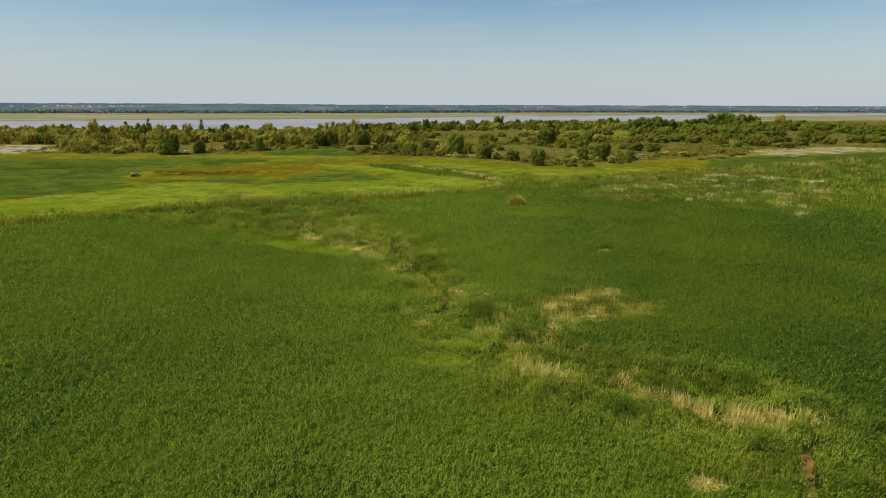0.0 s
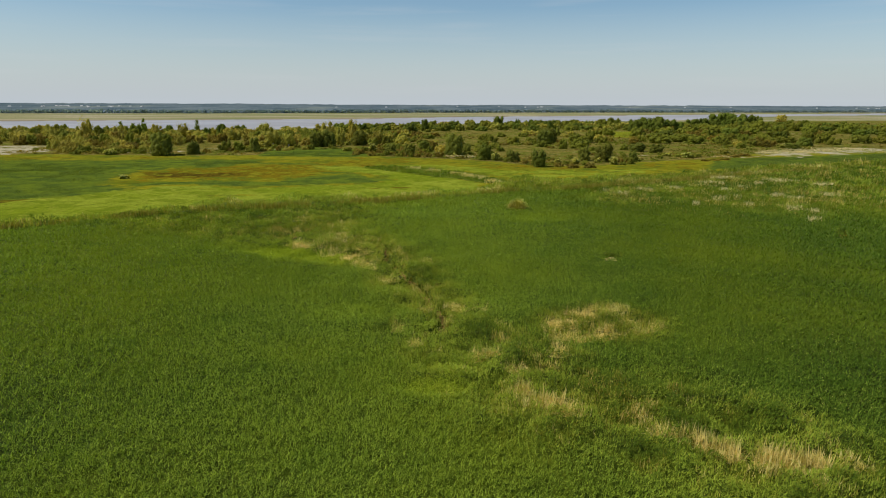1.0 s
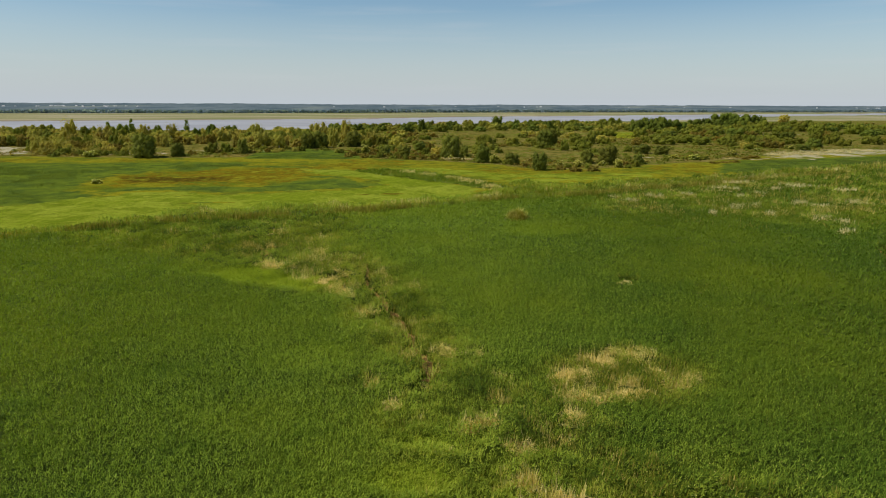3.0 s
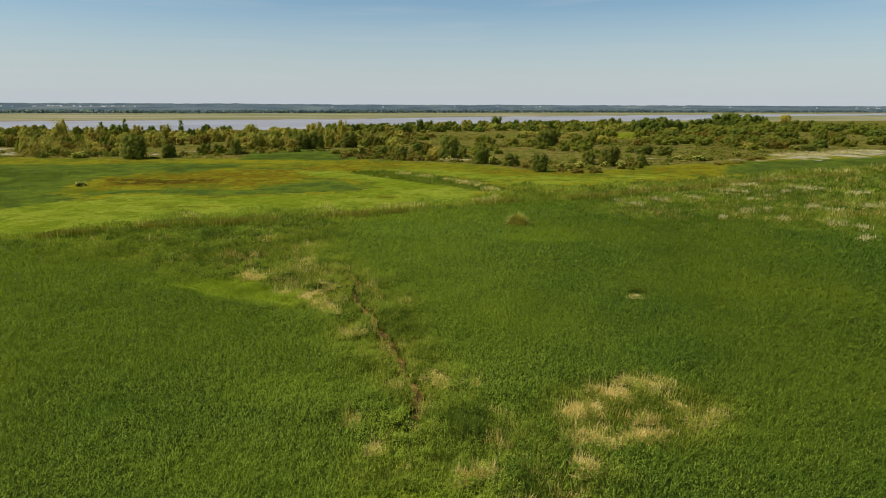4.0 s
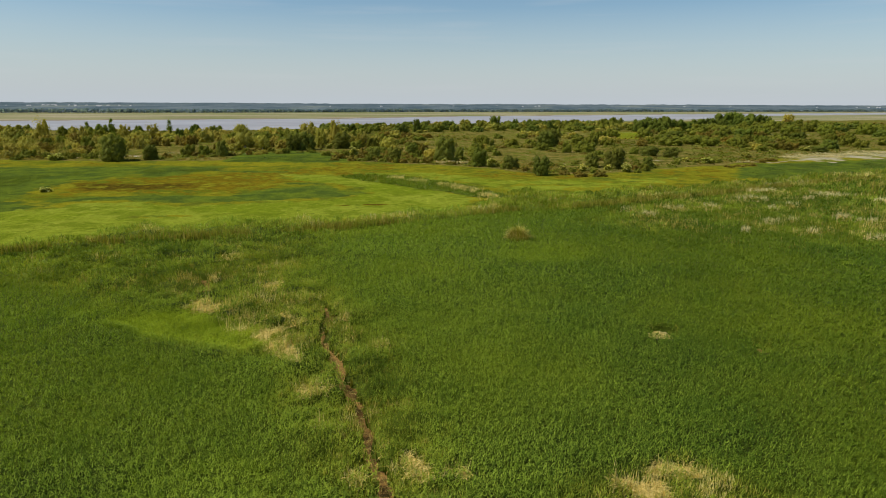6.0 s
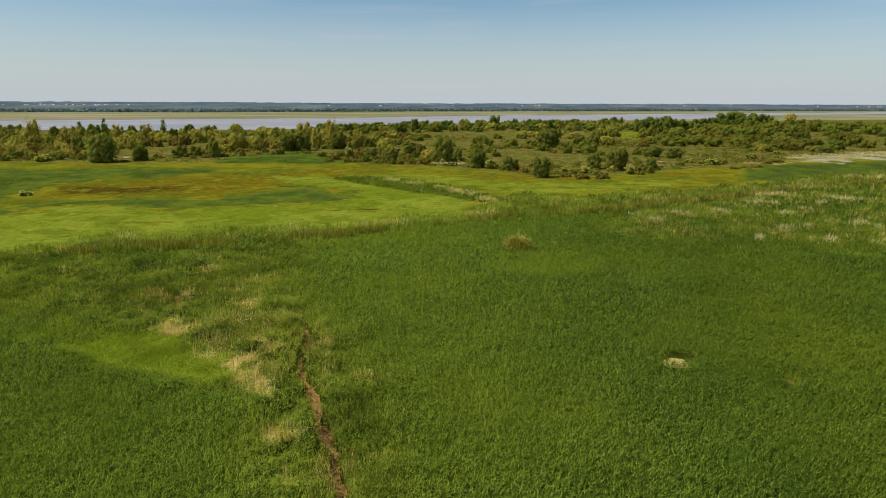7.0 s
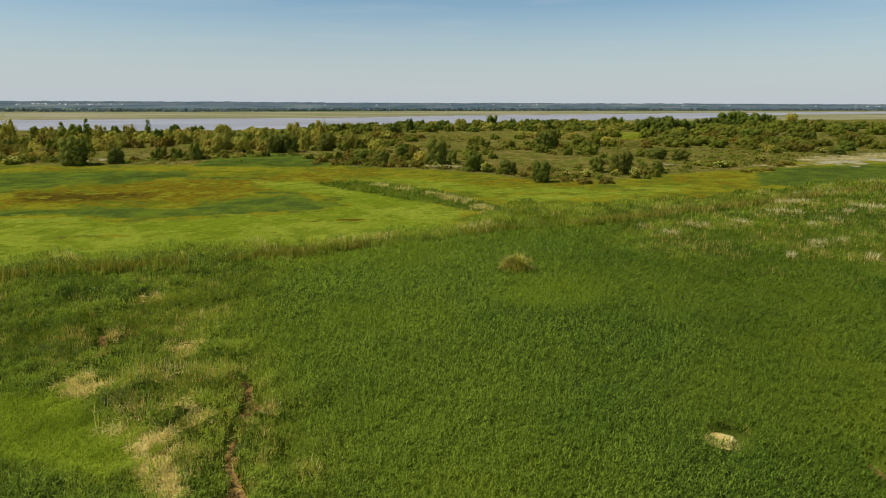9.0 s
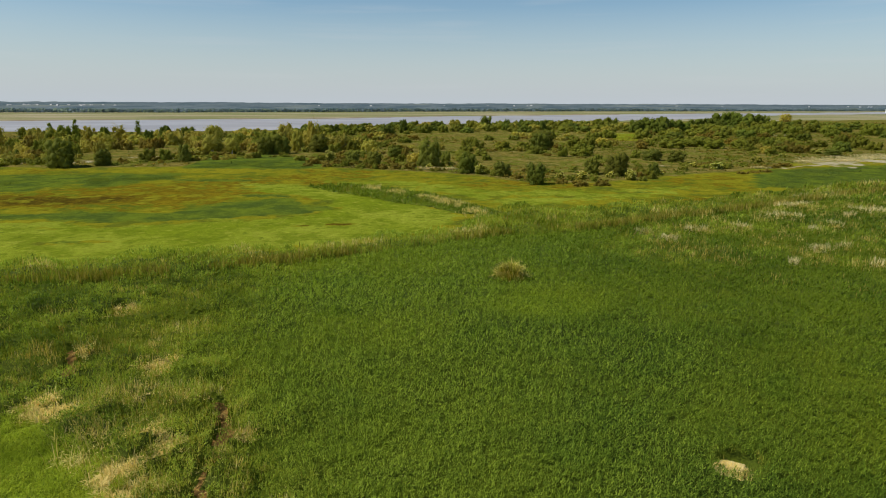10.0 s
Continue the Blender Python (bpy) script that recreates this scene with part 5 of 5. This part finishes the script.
fill(60, [(34, 226), (52, 222), (80, 240), (118, 268), (110, 288), (40, 262)], ["thorn", "russet", "thorn"], (1.8, 4.6), (0.8, 2.2), 0.7, 6)
fill(60, [(-34, 262), (6, 250), (30, 240), (42, 256), (10, 284), (-44, 298)], ["thorn", "russet", "russet", "thorn"], (2.0, 5.0), (1.0, 2.8), 0.7, 7)
fill(50, [(-150, 262), (-95, 268), (-44, 296), (-60, 306), (-90, 292), (-150, 272)], ["thorn", "thorn", "willow", "russet"], (2.6, 5.5), (1.2, 3.2), 0.65, 10)


# ---- heath tussocks and distant marsh clumps ----
def build_heath():
    rng = np.random.default_rng(41)
    x, y = rng.uniform(-260, 330, 150000), 215 + 420 * rng.random(150000) ** 1.4
    m = inside(x, y, HEATH) > 1
    x, y = x[m], y[m]
    near, far = ground_cover(x, y)
    lump = value_noise(x, y, 5, 36)
    m = (lump > 0.38) & (near[:, 3] < 0.3)
    x, y, near, far, lump = x[m], y[m], near[m], far[m], lump[m]
    n = len(x)
    v, f = slips(np.stack([x, y, np.full(n, 0.0)], -1), rng.uniform(-3.1, 3.1, n), rng.uniform(0.4, 1.2, n), 0.35 + 0.9 * (lump - 0.3) * rng.uniform(0.6, 1.4, n), rng.uniform(0.35, 0.8, n))
    ob = link_mesh("heath_grass", v, f, MAT_GROUND, {"cover": np.repeat(near, 3, 0), "cover_far": np.repeat(far, 3, 0)})
    return tagged(ob, "rough brown and olive heath grass", "grass", kind="stuff")


build_heath()


def low_scrub(name, count, mat, label, seed):
    """Knee-high scrub over the heath, in drifts: small domes of leaf sprays."""
    rng = np.random.default_rng(seed)
    x, y = rng.uniform(-180, 300, count * 6), 222 + 340 * rng.random(count * 6) ** 1.7
    m = (inside(x, y, HEATH) > 2) & (inside(x, y, SAND_EAST) < -3) & (inside(x, y, BLUE_REEDS) < -1) & (value_noise(x, y, 17, seed) * 0.6 + value_noise(x, y, 5, seed + 9) * 0.4 > 0.44) & (np.abs(x - 5) < 0.8 * y)
    x, y = x[m][:count], y[m][:count]
    w, h = rng.uniform(0.4, 1.5, len(x)), rng.uniform(0.3, 1.0, len(x))
    per = 9
    d = rng.normal(size=(len(x), per, 3))
    d[..., 2] = np.abs(d[..., 2])
    d /= np.linalg.norm(d, axis=2)[..., None]
    p = np.stack([x, y, np.zeros(len(x))], -1)[:, None] + d * np.stack([w, w, h], -1)[:, None] * rng.uniform(0.8, 1.15, (len(x), per, 1))
    p, d = p.reshape(-1, 3), d.reshape(-1, 3)
    n = len(p)
    face = d + rng.normal(0, 0.4, (n, 3))
    face /= np.linalg.norm(face, axis=1)[:, None]
    u = np.cross(face, rng.normal(size=(n, 3)))
    u /= np.linalg.norm(u, axis=1)[:, None]
    v2 = np.cross(face, u)
    s = (np.repeat(w, per) * rng.uniform(0.3, 0.6, n))[:, None]
    v = np.stack([p - u * s, p + v2 * s * 0.7, p + u * s, p - v2 * s * 0.7], 1).reshape(-1, 3)
    rows = np.stack([np.clip(rng.normal(0.45, 0.26, n), 0, 1), np.repeat(rng.random(len(x)), per), np.zeros(n), np.ones(n)], -1)
    ob = link_mesh(name, v, np.arange(n * 4).reshape(-1, 4), mat, {"plant": np.repeat(rows, 4, 0)})
    return tagged(ob, label, "scrub", kind="stuff")


low_scrub("low_scrub", 6000, MAT_THORN, "low olive scrub in drifts on rough heath", 45)
low_scrub("low_bramble", 4200, MAT_RUSSET, "low brown bramble in drifts on rough heath", 46)


# ---- the far shore ----
def far_wood(name, outline_near, depth, height, count, leaf, seed, label):
    """A belt of woodland far off: leaf sprays over lumpy crowns along a line."""
    rng = np.random.default_rng(seed)
    line = np.array(outline_near)
    x = rng.uniform(line[0, 0], line[-1, 0], count)
    y = np.interp(x, *line.T) + rng.random(count) ** 1.5 * depth
    top = height * (0.55 + 0.45 * value_noise(x, y, 40, seed) * value_noise(x, y, 120, seed + 1) + 0.15 * value_noise(x, y, 12, seed + 2))
    z = top * np.sqrt(rng.uniform(0.01, 1, count))
    p = np.stack([x, y, z], -1)
    a = rng.uniform(0, 6.3, count)
    tilt = rng.uniform(-0.6, 0.9, count)
    u = np.stack([np.cos(a), np.sin(a), np.zeros(count)], -1)
    w = np.stack([-np.sin(a) * np.sin(tilt), np.cos(a) * np.sin(tilt), np.cos(tilt)], -1)
    s = (leaf * rng.uniform(0.6, 1.4, count))[:, None]
    v = np.stack([p - u * s, p + w * s * 0.7, p + u * s, p - w * s * 0.7], 1).reshape(-1, 3)
    v[:, 2] = np.maximum(v[:, 2], 0.0)
    rows = np.repeat(np.stack([rng.random(count), value_noise(x, y, 15, seed + 3), np.zeros(count), np.ones(count)], -1), 4, 0)
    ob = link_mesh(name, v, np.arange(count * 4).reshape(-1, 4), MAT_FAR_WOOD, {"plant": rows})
    return tagged(ob, label, "woodland", kind="stuff")


FAR_LINE = [(-1600, 930), (-720, 1090), (-444, 1165), (-172, 1290), (50, 1395), (430, 1530), (760, 1620), (1250, 1770), (2600, 2250)]
far_wood("far_woods", FAR_LINE, 45, 7.5, 20000, 3.0, 61, "dark haze-tinted belt of woodland along the far shore")


def build_hills():
    """A low wooded ridge that closes the view."""
    xs, ks = np.linspace(-3600, 4600, 900), np.linspace(0, 1, 18)
    rows = []
    for k in ks:
        y = np.interp(xs, *np.array(FAR_LINE).T) + 34 + k * 1290
        h = 5.5 + 7.6 * k ** 0.7 + (1.8 * value_noise(xs, y, 420, 71) + 2.2 * value_noise(xs, y, 90, 72) + 2.6 * value_noise(xs, y, 27, 73) - 3.0) * (0.35 + k)
        rows.append(np.stack([xs, y, h * min(1, 0.3 + k * 9)], -1))
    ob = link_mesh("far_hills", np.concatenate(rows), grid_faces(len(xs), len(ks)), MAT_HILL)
    return tagged(ob, "low wooded hills on the horizon, tinted blue-green for haze", "hills", kind="structure")


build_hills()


def far_house(x, y, z, w, d, h, turn):
    house = new("far_house")
    house.matrix_basis = pose(x, y, z, 0, 0, turn)
    bm = bmesh.new()
    bmesh.ops.create_cube(bm, size=1)
    for v in bm.verts:
        v.co = Vector((v.co.x * w, v.co.y * d, (v.co.z + 0.5) * h))
    part("wall", bm, MAT_WALL, house)
    bm = bmesh.new()
    a = [bm.verts.new((sx * (w / 2 + 0.4), sy * (d / 2 + 0.4), h)) for sx, sy in ((-1, -1), (1, -1), (1, 1), (-1, 1))]
    r = [bm.verts.new((sx * (w / 2 + 0.4), 0, h + d * 0.35)) for sx in (-1, 1)]
    for face in ((a[0], a[1], r[1], r[0]), (a[2], a[3], r[0], r[1]), (a[1], a[2], r[1]), (a[3], a[0], r[0]), (a[3], a[2], a[1], a[0])):
        bm.faces.new(face)
    part("roof", bm, MAT_ROOF, house)
    return tagged(house, "small white house on the distant hillside", "house", "houses on the hills")


house_rng = random.Random(9)
for i in range(40):
    k = house_rng.random()
    px = house_rng.uniform(-930, -740) if i < 16 else house_rng.uniform(-1300, 1700)
    py = np.interp(px, *np.array(FAR_LINE).T) + 330 + 200 * k
    far_house(px, float(py), 6.6 + 0.8 * k, house_rng.uniform(3, 6), house_rng.uniform(3.5, 5), house_rng.uniform(2.2, 3.0), house_rng.uniform(-20, 20))


def beacon():
    thing = new("white_beacon")
    thing.location = (1085, 1500, -0.3)
    bm = bmesh.new()
    tube(bm, (0, 0, 0), (0, 0, 1.2), 3.2, 3.0, 12)
    part("base", bm, MAT_ROOF, thing)
    bm = bmesh.new()
    tube(bm, (0, 0, 1.2), (0, 0, 7.5), 2.0, 1.3, 12)
    part("tower", bm, MAT_WALL, thing)
    bm = bmesh.new()
    tube(bm, (0, 0, 7.5), (0, 0, 9.0), 1.5, 0.3, 12)
    part("cap", bm, MAT_WALL, thing)
    return tagged(thing, "slim white beacon at the river's far shore", "beacon")


beacon()
